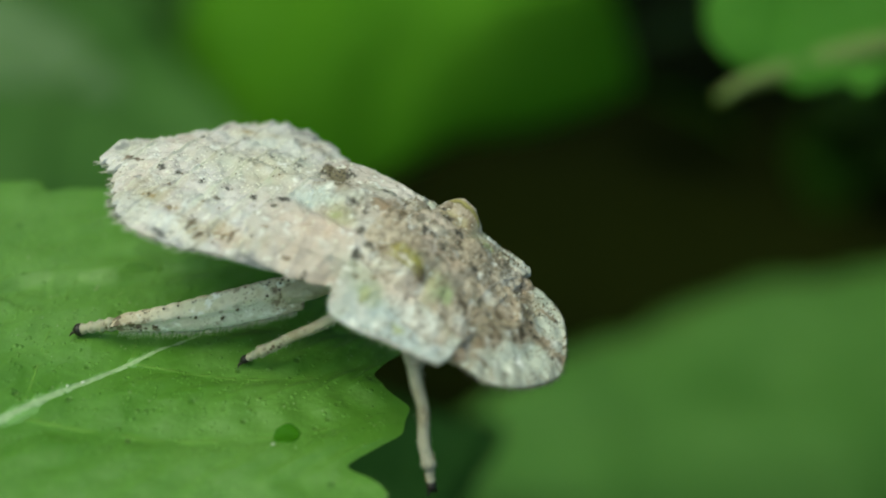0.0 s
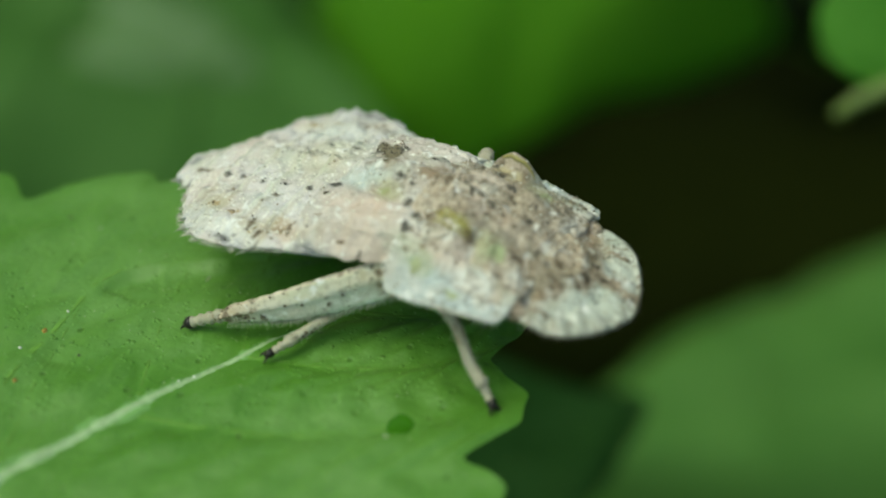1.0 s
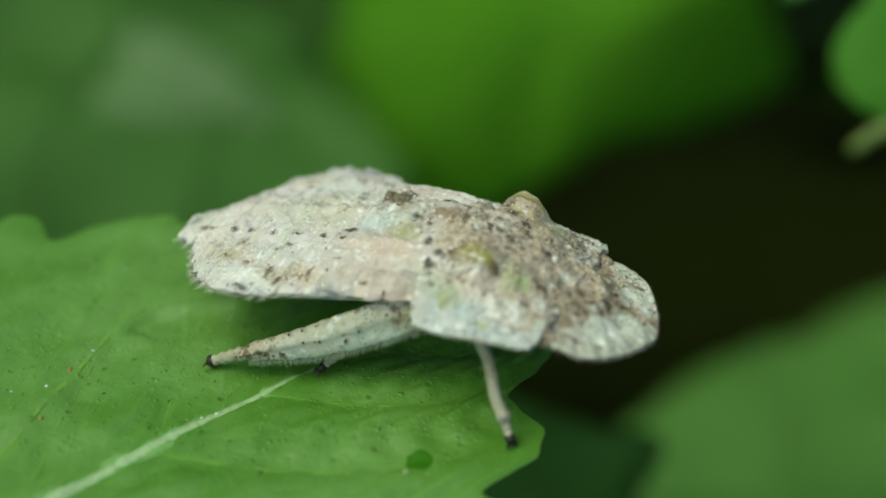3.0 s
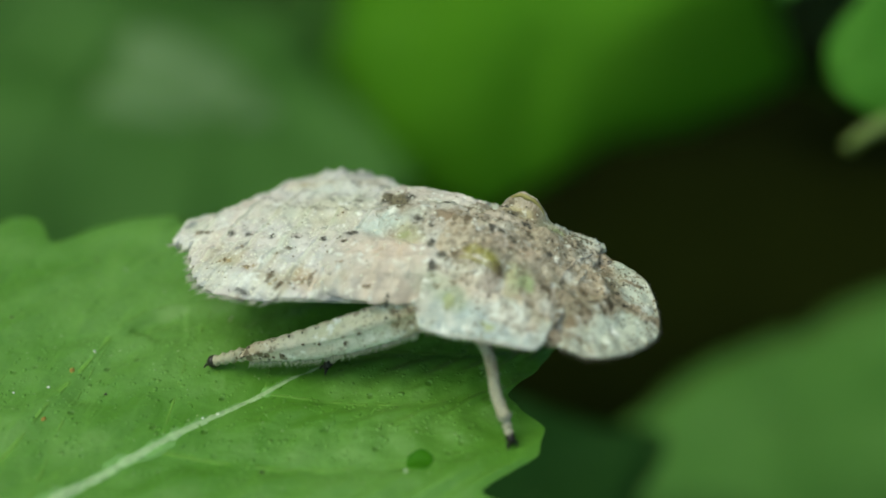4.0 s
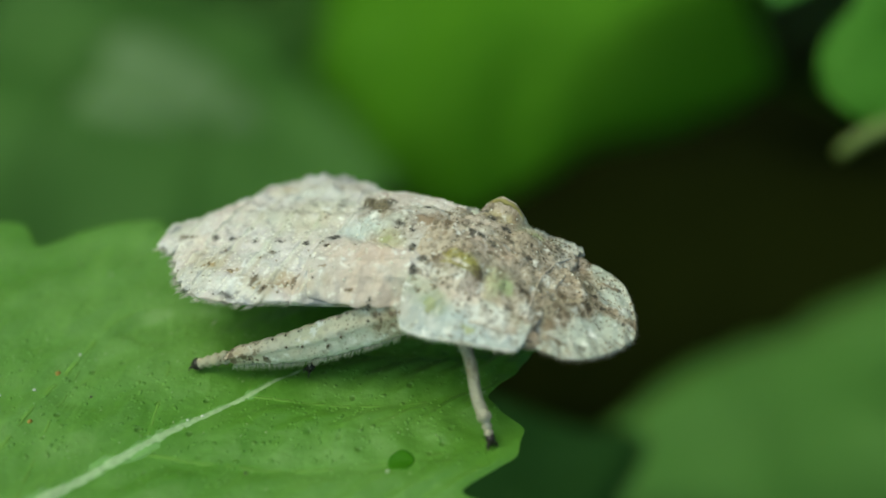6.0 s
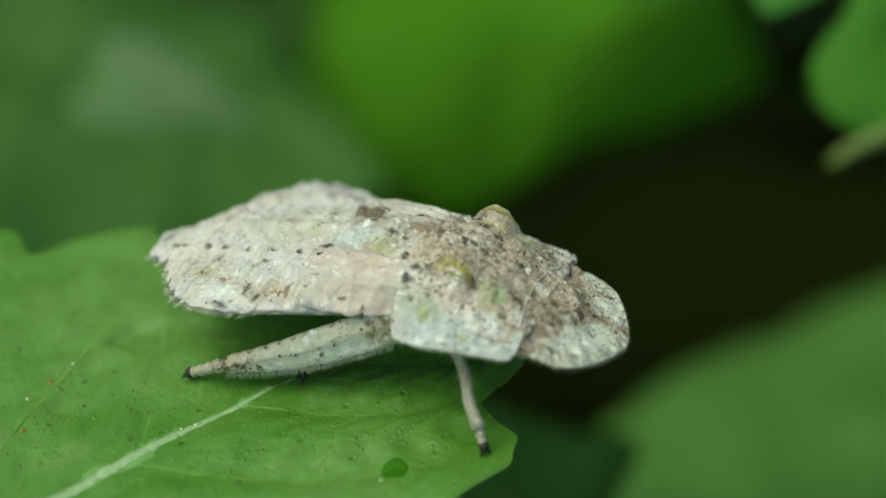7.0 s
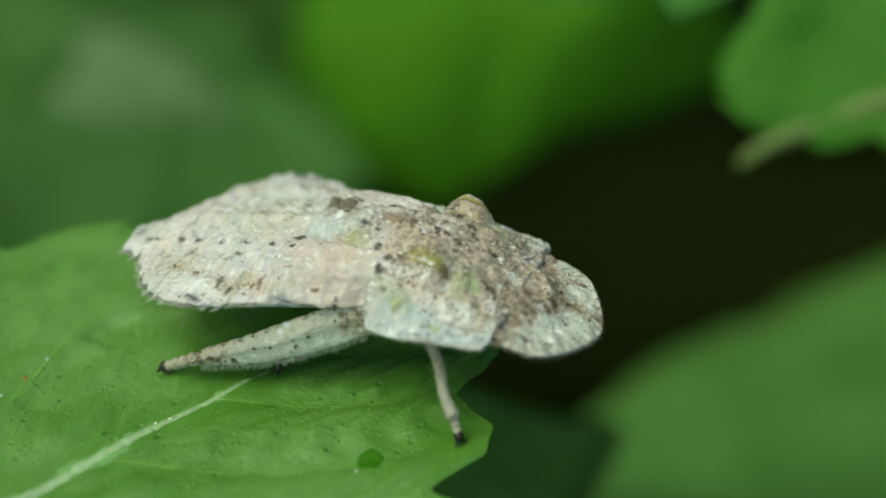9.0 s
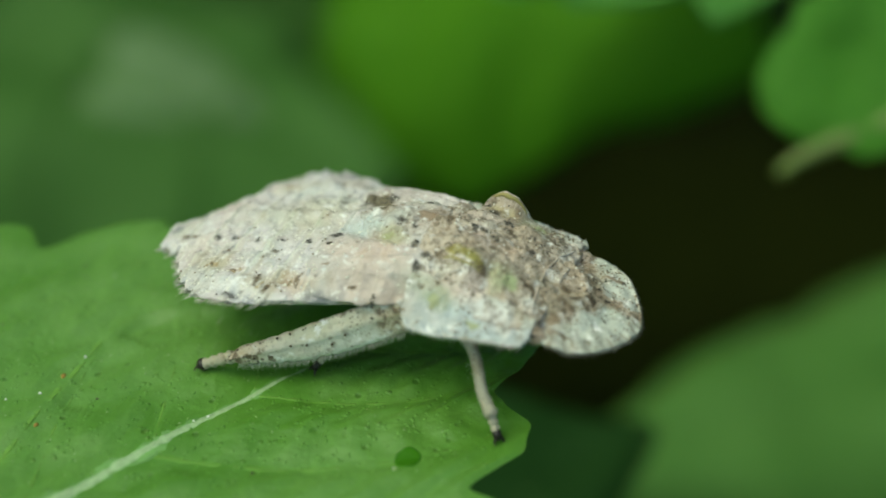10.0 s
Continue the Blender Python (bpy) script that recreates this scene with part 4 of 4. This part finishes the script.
def build_suture():
    line = [TILT @ Vector((3.84 - 0.20 * math.cos(math.pi * v / 2), 1.42 * v, 0)) for v in np.linspace(-1, 1, 50)]
    tops = [on_body(p.x, p.y)[0] for p in line]
    arc = [p + Vector((0, 0, 0.012)) for p in tops if p is not None]
    arc = [sum(arc[max(0, k - 2):k + 3], Vector()) / len(arc[max(0, k - 2):k + 3]) for k in range(len(arc))]
    mesh = tube(arc, [0.020 + 0.005 * math.sin(k * 1.3) for k in range(len(arc))], 8)
    back = TILT.inverted()
    body_part("head_suture", ([back @ Vector(v) for v in mesh[0]], mesh[1]), CUTICLE, "pale raised line behind the head")


build_suture()


def build_marks():
    """Dark tufts, specks, grains and bristles that sit on the skin."""
    rng = random.Random(11)

    def clump(x, y, wide, long, count, size, material, label):
        grains = []
        for _ in range(count):
            px, py = x + rng.gauss(0, long), y + rng.gauss(0, wide)
            hit, normal, _i, _d = on_body(px, py)
            if hit:
                s = size * rng.uniform(0.6, 1.3)
                grains.append(blob(hit + normal * s * 0.1, (s, s * rng.uniform(0.6, 1.1), s * 0.5), rng, 6))
        if grains:
            part("dark_tuft", merged(grains), material, insect, label)

    grainy = {"black": (DARK_GRAIN, "black dot"), "dark": (DARK_GRAIN, "dark grey tuft of grains"), "olive": (DOT_GRAIN, "dark olive crust of grains"), "umber": (DOT_GRAIN, "dark brown patch of grains"),
              "ochre": (OCHRE_GRAIN, "ochre patch at the ear"), "rust": (BROWN_GRAIN, "rusty brown patch")}
    for x, y, long, wide, tone in MARKS:
        if tone in grainy:
            clump(x, y, wide * 0.45, long * 0.45, 3 + int(400 * wide * long), 0.026, *grainy[tone])
    for k in range(10):
        a = rng.uniform(0, 2 * math.pi)
        clump(3.9 + rng.uniform(0.5, 1.6) * math.cos(a * 0.25 - 0.8), rng.uniform(-1.45, 1.3), 0.03, 0.04, 6, 0.028, DARK_GRAIN, "dark speck")

    def scatter(name, label, count, material, density, lo, hi):
        grains = []
        while len(grains) < count:
            x, y = rng.uniform(-5.3, 5.6), rng.uniform(-3, 3)
            if rng.random() > density(x, y):
                continue
            hit, normal, _i, _d = on_body(x, y)
            if hit:
                s = rng.uniform(lo, hi)
                grains.append(blob(hit + normal * s * 0.2, (s, s * rng.uniform(0.7, 1.2), s * 0.8), rng, 5))
        tagged(part(name, merged(grains), material, insect), label, kind="stuff")

    def brown(x, y):
        patch = 0.5 + 0.9 * noise.noise(Vector((x * 1.3, y * 1.3, 5)))
        return max(0.03, patch) * (1.0 if x > 3.3 else 0.7 if x > 1.2 else 0.07)

    scatter("dark_crust", "tiny dark granules", 420, DOT_GRAIN, brown, 0.012, 0.030)
    scatter("brown_crust", "tiny brown granules", 1000, BROWN_GRAIN, brown, 0.012, 0.032)
    scatter("pale_wax", "tiny waxy white granules", 1500, PALE_GRAIN, lambda x, y: 0.9 if x < -0.8 else 0.25, 0.010, 0.032)

    # bristles round the rims
    dark, pale, stubs = [], [], []
    for side in (-1, 1):
        for k in range(52):
            a = k / 51
            turn = 1.45 * (1 - a)
            reach, p = 2.3, None
            while p is None and reach > 0.6:
                reach -= 0.02
                p = on_body(3.9 + reach * math.cos(turn), side * reach * math.sin(turn))[0]
            if p is None:
                continue
            p = p + Vector((0, 0, -0.04))
            way = Vector((math.cos(turn), side * math.sin(turn), -0.25))
            if k % 2:
                dark.append(bristle(p, way, rng.uniform(0.07, 0.14), 0.016))
            else:
                pale.append(bristle(p, way, rng.uniform(0.04, 0.09), 0.007))
        for k in range(84):
            a = rng.uniform(0.04, 0.97)
            p = lobe_edge(a, side)
            way = Vector((-0.3 + 0.4 * a, side, -0.5))
            (dark if k % 3 == 0 else pale).append(bristle(p, way, rng.uniform(0.06, 0.13), 0.013 if k % 3 == 0 else 0.007))
        for _ in range(520):
            x = rng.uniform(-5.25, -2.9) if rng.random() < 0.75 else rng.uniform(-2.9, -1.0)
            hit = None
            y = 3.2
            while hit is None and y > 0:
                y -= 0.03
                hit = on_body(x, side * y)[0]
            if hit is not None:
                way = Vector((-1.0, side * 0.6, -0.25 + rng.uniform(-0.3, 0.3)))
                target = pale if rng.random() < 0.8 else dark
                target.append(bristle(hit + Vector((0, 0, -0.05)), way, rng.uniform(0.05, 0.20), 0.0065))
    for _ in range(700):
        x, y = rng.uniform(-5.2, 5.5), rng.uniform(-2.7, 2.7)
        hit, normal, _i, _d = on_body(x, y)
        if hit:
            stubs.append(bristle(hit, normal + Vector((-0.8, rng.uniform(-0.4, 0.4), 0)), rng.uniform(0.04, 0.09), 0.006))
    tagged(part("dark_fringe", merged(dark), DARK_GRAIN, insect), "short black bristles round the rims", kind="stuff")
    tagged(part("pale_fringe", merged(pale + stubs), HAIR, insect), "short pale bristles", kind="stuff")
    spike = on_body(0.25, 2.25)[0] or on_body(0.25, 2.0)[0]
    if spike:
        part("wax_flake", blob(spike, (0.10, 0.06, 0.13), rng), PALE_GRAIN, insect, "white waxy flake")


OCHRE_GRAIN = plain("ochre_granule", (0.30, 0.26, 0.07), 0.6, 0.1)
build_marks()


# ---- legs: each shank is built from the foot (its origin) towards the knee (x) ----
def foot_parts(shank, tarsus_length, thick):
    n = 17
    pts = [(tarsus_length * (0.12 + 0.88 * k / (n - 1)), 0, 0.0) for k in range(n)]
    rad = [thick * (0.62 + 0.30 * k / (n - 1) + (0.24 if k % 4 == 2 else -0.05 if k % 4 == 0 else 0.08)) for k in range(n)]
    part("tarsus", tube(pts, rad, 10), THIN_LEG, shank)
    pad = tube([(0.22, 0, 0), (0.12, 0, 0), (0.02, 0, -0.02)], [thick * 0.85, thick * 0.95, thick * 0.5], 10)
    part("claw_pad", pad, CLAW, shank, "black foot pad")
    for side in (-1, 1):
        claw = [(0.10, side * 0.05, -0.01), (0.0, side * 0.10, 0.0), (-0.07, side * 0.11, -0.06)]
        part("claw", tube(claw, [0.035, 0.028, 0.008], 6), CLAW, shank)


def thin_shank(length, tarsus_length, thick, seed):
    n = 22
    span = length - tarsus_length * 0.9
    pts = [(tarsus_length * 0.9 + span * k / (n - 1), 0.03 * math.sin(k * 0.4), 0.02 * math.sin(k * 0.5 + seed)) for k in range(n)]
    rad = [thick * (1.0 + 0.18 * math.exp(-(k / 1.5) ** 2) - 0.12 * math.sin(math.pi * k / n) + 0.12 * (k / n)) for k in range(n)]
    shank = part("tibia", tube(pts, rad, 12), THIN_LEG, insect, "slender brownish shank")
    foot_parts(shank, tarsus_length, thick * 0.86)
    rng = random.Random(seed)
    hairs = []
    for _ in range(70):
        a, x = rng.uniform(0, 6.28), rng.uniform(tarsus_length, length)
        way = Vector((-0.9, math.cos(a), math.sin(a)))
        hairs.append(bristle((x, thick * math.cos(a), thick * math.sin(a)), way, rng.uniform(0.05, 0.10), 0.006))
    tagged(part("leg_fringe", merged(hairs), HAIR, shank), "fine bristles", kind="stuff")
    return shank


ARCH = curve_of([(0.8, 0.0), (1.4, -0.05), (2.3, -0.11), (3.2, -0.10), (4.2, -0.04), (5.0, 0.0)])


def broad_shank(length, tarsus_length, seed):
    half = soft_curve([(0.85, 0.10), (1.0, 0.15), (1.12, 0.20), (1.6, 0.25), (2.0, 0.31), (2.5, 0.36), (3.3, 0.42), (4.2, 0.44), (length - 0.1, 0.42), (length - 0.03, 0.36), (length, 0.22)], 0.01)
    rings = []
    for x in np.linspace(0.85, length, 90):
        h = half(x)
        ring = []
        for j in range(28):
            a = 2 * math.pi * j / 28
            c, s = math.cos(a), math.sin(a)
            knob = -0.026 * max(0, s) ** 4 * max(math.exp(-((x - 1.15 - k * 0.33) / 0.055) ** 2) for k in range(12)) + 0.014 * max(0, -s) ** 6 * math.sin(x * 23)
            z = (h + knob) * s + ARCH(x)
            y = 0.13 * c * abs(c) ** -0.3 if abs(c) > 1e-3 else 0
            y += 0.05 * math.exp(-((s - 0.25) / 0.18) ** 2) * (1 if c > 0 else -1)
            ring.append((x, y + bumpy(x, z, y, 0.5, 0.012, seed), z + bumpy(x, z, y, 0.3, 0.03, seed)))
        rings.append(ring)
    shell_mesh = loft(rings)
    shank = part("tibia", shell_mesh, CUTICLE, insect, "broad flattened hind shank, cream with dark dots")
    tones, dense = [], []
    for v in shell_mesh[0]:
        v = Vector(v)
        wander = 0.10 * noise.noise(v * 3.1) + 0.05 * noise.noise(v * 9)
        height = v.z / max(half(v.x), 0.05) + 2 * wander
        tone = Vector((0.60, 0.585, 0.54)).lerp(Vector((0.64, 0.59, 0.49)), max(0.0, min(1.0, (height + 0.1) / 0.35)))
        tone = tone.lerp(Vector((0.66, 0.645, 0.60)), max(0.0, min(1.0, (-height - 0.45) / 0.2)))
        footward = max(0.0, min(1.0, (2.0 - v.x + 2.5 * wander) / 0.5))
        kneeward = max(0.0, min(1.0, (v.x - 4.35 + 2 * wander) / 0.25))
        tone = tone.lerp(Vector((0.50, 0.435, 0.345)), 0.75 * footward).lerp(Vector((0.44, 0.37, 0.28)), 0.7 * kneeward)
        tones += (*tone, 1.0)
        dense.append(0.52 + 0.16 * footward + 0.16 * kneeward + 0.08 * (height > 0.7))
    shank.data.attributes.new("pigment", "FLOAT_COLOR", "POINT").data.foreach_set("color", tones)
    shank.data.attributes.new("freckle", "FLOAT", "POINT").data.foreach_set("value", dense)
    foot_parts(shank, tarsus_length, 0.15)
    rng = random.Random(seed)
    fringe, dots = [], []
    for _ in range(620):
        x = rng.uniform(1.0, length - 0.2)
        fringe.append(bristle((x, rng.uniform(-0.04, 0.04), -half(x) + ARCH(x)), (rng.uniform(-1.0, -0.2), rng.uniform(-0.4, 0.4), -0.9), rng.uniform(0.07, 0.17), 0.0055))
    for k in range(11):
        x = 1.15 + k * 0.33
        for side in (-1, 1):
            s = rng.uniform(0.020, 0.032)
            dots.append(blob((x, side * 0.06, half(x) * 0.86 + ARCH(x)), (s, s, s), rng))
            if k % 3:
                dots.append(blob((x + rng.uniform(-0.12, 0.12), side * 0.165, half(x) * rng.uniform(-0.7, 0.5)), (0.036, 0.024, 0.036), rng))
    tagged(part("fringe", merged(fringe), HAIR, shank), "fringe of white hairs", kind="stuff")
    part("dot_row", merged(dots), DOT_GRAIN, shank, "row of dark brown dots")
    return shank


def thigh(length, thick):
    pts = [(length * k / 11, 0, 0) for k in range(12)]
    return part("femur", tube(pts, [thick * (0.75 + 0.45 * math.sin(math.pi * (k + 1) / 13)) for k in range(12)], 12), LEG, insect, "short stout thigh")


def steady(value):
    return [(0.0, value), (10.0, value)]


# name, shank, thigh, hip in the body, knees in the body by time, feet on the leaf by time
HIND_KNEE = [(0, (-0.07, -1.20, 0.96)), (0.2, (0.15, -1.20, 1.05)), (0.5, (0.44, -1.80, 1.62)), (1, (1.10, -1.75, 1.88)), (1.5, (1.05, -1.75, 1.90)),
             (2.5, (1.05, -1.68, 1.90)), (4, (1.17, -1.75, 2.02)), (10, (1.17, -1.75, 2.02))]
FRONT_KNEE = [(0, (3.17, -1.8, 1.54)), (0.2, (3.32, -1.8, 1.51)), (0.5, (3.01, -1.8, 1.55)), (1, (2.46, -1.8, 1.45)), (2.5, (2.60, -1.8, 1.66)), (4, (2.54, -1.8, 1.65)), (10, (2.54, -1.8, 1.65))]
MID_KNEE = [(0, (1.26, -1.4, 1.36)), (0.5, (1.10, -1.3, 1.05)), (1, (0.65, -1.1, 1.10)), (2.5, (0.68, -1.1, 1.02)), (3.4, (0.2, -0.2, 1.6)), (10, (0.2, -0.2, 1.6))]
FRONT_FOOT = [(0, (2.46, -8.09, -0.63)), (0.2, (2.57, -7.88, -0.61)), (0.4, (2.3, -7.5, 0.45)), (0.5, (2.05, -7.05, 1.0)), (0.65, (1.40, -6.84, 0.10)), (0.75, (1.35, -6.82, 0.03)), (10, (1.35, -6.82, 0.03))]
MID_FOOT = [(0, (-1.55, -5.10, 0.03)), (0.2, (-1.60, -5.12, 0.03)), (0.5, (-1.57, -5.35, 0.03)), (0.7, (-2.55, -5.05, 0.6)), (0.9, (-3.34, -5.32, 0.03)), (2.5, (-3.34, -5.31, 0.03)),
            (2.6, (-3.3, -5.2, 0.12)), (2.75, (-3.05, -4.92, 0.15)), (3.1, (-2.62, -4.53, 0.03)), (10, (-2.60, -4.53, 0.03))]
FAR_KNEE = [(0, (1.2, 2.0, 2.55)), (0.5, (1.2, 2.0, 2.95)), (2.5, (1.2, 2.0, 2.92)), (3.4, (0.9, 1.6, 1.9)), (10, (0.9, 1.6, 1.9))]
LEGS = [
    (broad_shank(5.12, 0.95, 1), thigh(1.3, 0.26), (0.9, -0.5, 1.75), HIND_KNEE, steady((-5.14, -4.31, 0.03))),
    (thin_shank(2.75, 0.60, 0.132, 2), thigh(1.1, 0.20), (2.3, -0.8, 1.85), FRONT_KNEE, FRONT_FOOT),
    (thin_shank(2.80, 0.62, 0.118, 3), thigh(1.1, 0.20), (1.5, -0.6, 1.8), MID_KNEE, MID_FOOT),
    (broad_shank(4.85, 0.95, 4), thigh(1.3, 0.26), (0.9, 0.5, 1.75), steady((0.6, 1.3, 1.55)), steady((-2.9, 0.2, 0.03))),
    (thin_shank(2.75, 0.60, 0.150, 5), thigh(1.1, 0.20), (2.3, 0.8, 1.85), steady((2.5, 1.6, 1.6)), steady((2.35, -2.75, 0.03))),
    (thin_shank(2.80, 0.62, 0.145, 6), thigh(1.1, 0.20), (1.5, 0.6, 1.8), FAR_KNEE, steady((1.25, -0.55, 0.0))),
]

# the body's way: seconds, millimetres, degrees
BODY_WAY = [
    (0, -0.022, -3.692, 0.693, 0.3, 7.34, -30.89), (0.25, -0.182, -3.301, 0.514, 4.2, 4.10, -29.94), (0.5, -0.360, -2.734, 0.060, 0.72, -1.28, -31.64), (0.75, -0.462, -2.653, 0.291, 7.2, 0.67, -33.6), (1, -0.662, -2.653, 0.021, 4.48, -0.75, -31.18),
    (1.5, -0.763, -2.839, -0.108, 0.35, -2.26, -29.64), (2, -0.798, -2.896, -0.074, 0.62, -2.32, -28.86), (2.5, -0.822, -2.947, 0.010, 0.30, -1.73, -26.46),
    (4, -0.901, -3.022, 0, 0, 0, -22), (10, -0.901, -3.022, 0, 0, 0, -22),
]
SWAY = [(0, 0.8, 1.35, 1.92), (0.25, 1.0, 1.45, 2.07), (0.5, 0.2, 0.76, 1.08), (0.75, 0.3, 0.3, 0.44), (1, -0.1, -0.08, -0.12), (1.5, -0.04, -0.14, -0.2), (2.5, 0.16, 0.02, 0.03), (4, -0.11, 0.03, 0.04),
        (4.5, 0, 0, 0), (5.5, 0.4, 0.04, 0.06), (7, 0.5, -0.14, -0.2), (7.5, 0.38, -0.18, -0.25), (8.25, 0.07, -0.34, -0.49), (8.45, -1.9, -0.35, -0.5), (8.8, -2.38, -0.38, -0.55), (9, -2.1, -0.46, -0.66),
        (9.1, -1.95, -0.55, -0.78), (9.2, -1.4, -1.04, -1.48), (9.3, -2.45, -0.38, -0.54), (9.4, -1.56, -1.06, -1.52), (9.5, -2.2, -0.70, -1.0), (9.6, -1.8, -0.72, -1.03), (9.8, -1.85, -0.73, -1.04), (10, -2.0, -0.73, -1.05)]


def blend(rows, t):
    """Smooth value between rows of (seconds, values)."""
    for (a, p), (b, q) in zip(rows, rows[1:]):
        if t <= b:
            s = (t - a) / (b - a)
            s = s * s * (3 - 2 * s)
            return tuple(x + (y - x) * s for x, y in zip(p, q))
    return rows[-1][1]


def body_pose(t):
    """Glides through the rows with steady speed."""
    k = max(i for i in range(len(BODY_WAY) - 1) if BODY_WAY[i][0] <= t)
    rows = [np.array(BODY_WAY[min(max(k + d, 0), len(BODY_WAY) - 1)], float) for d in (-1, 0, 1, 2)]
    a, b = rows[1], rows[2]
    span = b[0] - a[0]
    s = (t - a[0]) / span
    rise = lambda p, q: (q[1:] - p[1:]) / max(q[0] - p[0], 1e-6) * span
    u, v = rise(rows[0], b), rise(a, rows[3])
    u, v = u * (a[0] > 0), v * (b[0] < 4)
    way = (2 * s ** 3 - 3 * s ** 2 + 1) * a[1:] + (s ** 3 - 2 * s ** 2 + s) * u + (3 * s ** 2 - 2 * s ** 3) * b[1:] + (s ** 3 - s ** 2) * v
    x, y, z, rx, ry, rz = (float(c) for c in way)
    return pose(x * MM, y * MM, z * MM, rx, ry, rz)


def bone(start, end):
    """A pose at start whose x runs to end, z as upright as can be."""
    x = (end - start).normalized()
    y = Vector((0, 0, 1)).cross(x).normalized()
    m = Matrix((x, y, x.cross(y))).transposed().to_4x4()
    m.translation = start
    return m


def motions():
    times = [k * 0.1 for k in range(13)] + [1.35, 1.5, 1.75, 2, 2.25, 2.5, 2.6, 2.75, 2.9, 3.1, 3.3, 3.55, 3.8, 4.0, 10.0]
    walk(insect, [(t, body_pose(t)) for t in times])
    for shank, femur, hip, knees, feet in LEGS:
        rows, upper = [], []
        for t in times:
            inside = body_pose(t).inverted()
            foot = inside @ (Vector(blend(feet, t)) * MM)
            knee = Vector(blend(knees, t)) * MM
            m = bone(foot, knee) @ pose(0, 0, 0, -12 if knees is HIND_KNEE else 0)
            rows.append((t, m))
            joint = m @ Vector(((2.65 if len(shank.data.vertices) < 1000 else 4.75) * MM, 0, 0))
            upper.append((t, bone(joint, Vector(hip) * MM)))
        walk(shank, rows)
        walk(femur, upper)
    for thing, much in ((SWAY_LEAF, 1.0), (PALE_SWAY_LEAF, 1.0)):
        home = thing.matrix_world.copy()
        walk(thing, [(t, Matrix.Translation(Vector((x * much, y, z)) * MM) @ home) for t, x, y, z in SWAY])


motions()
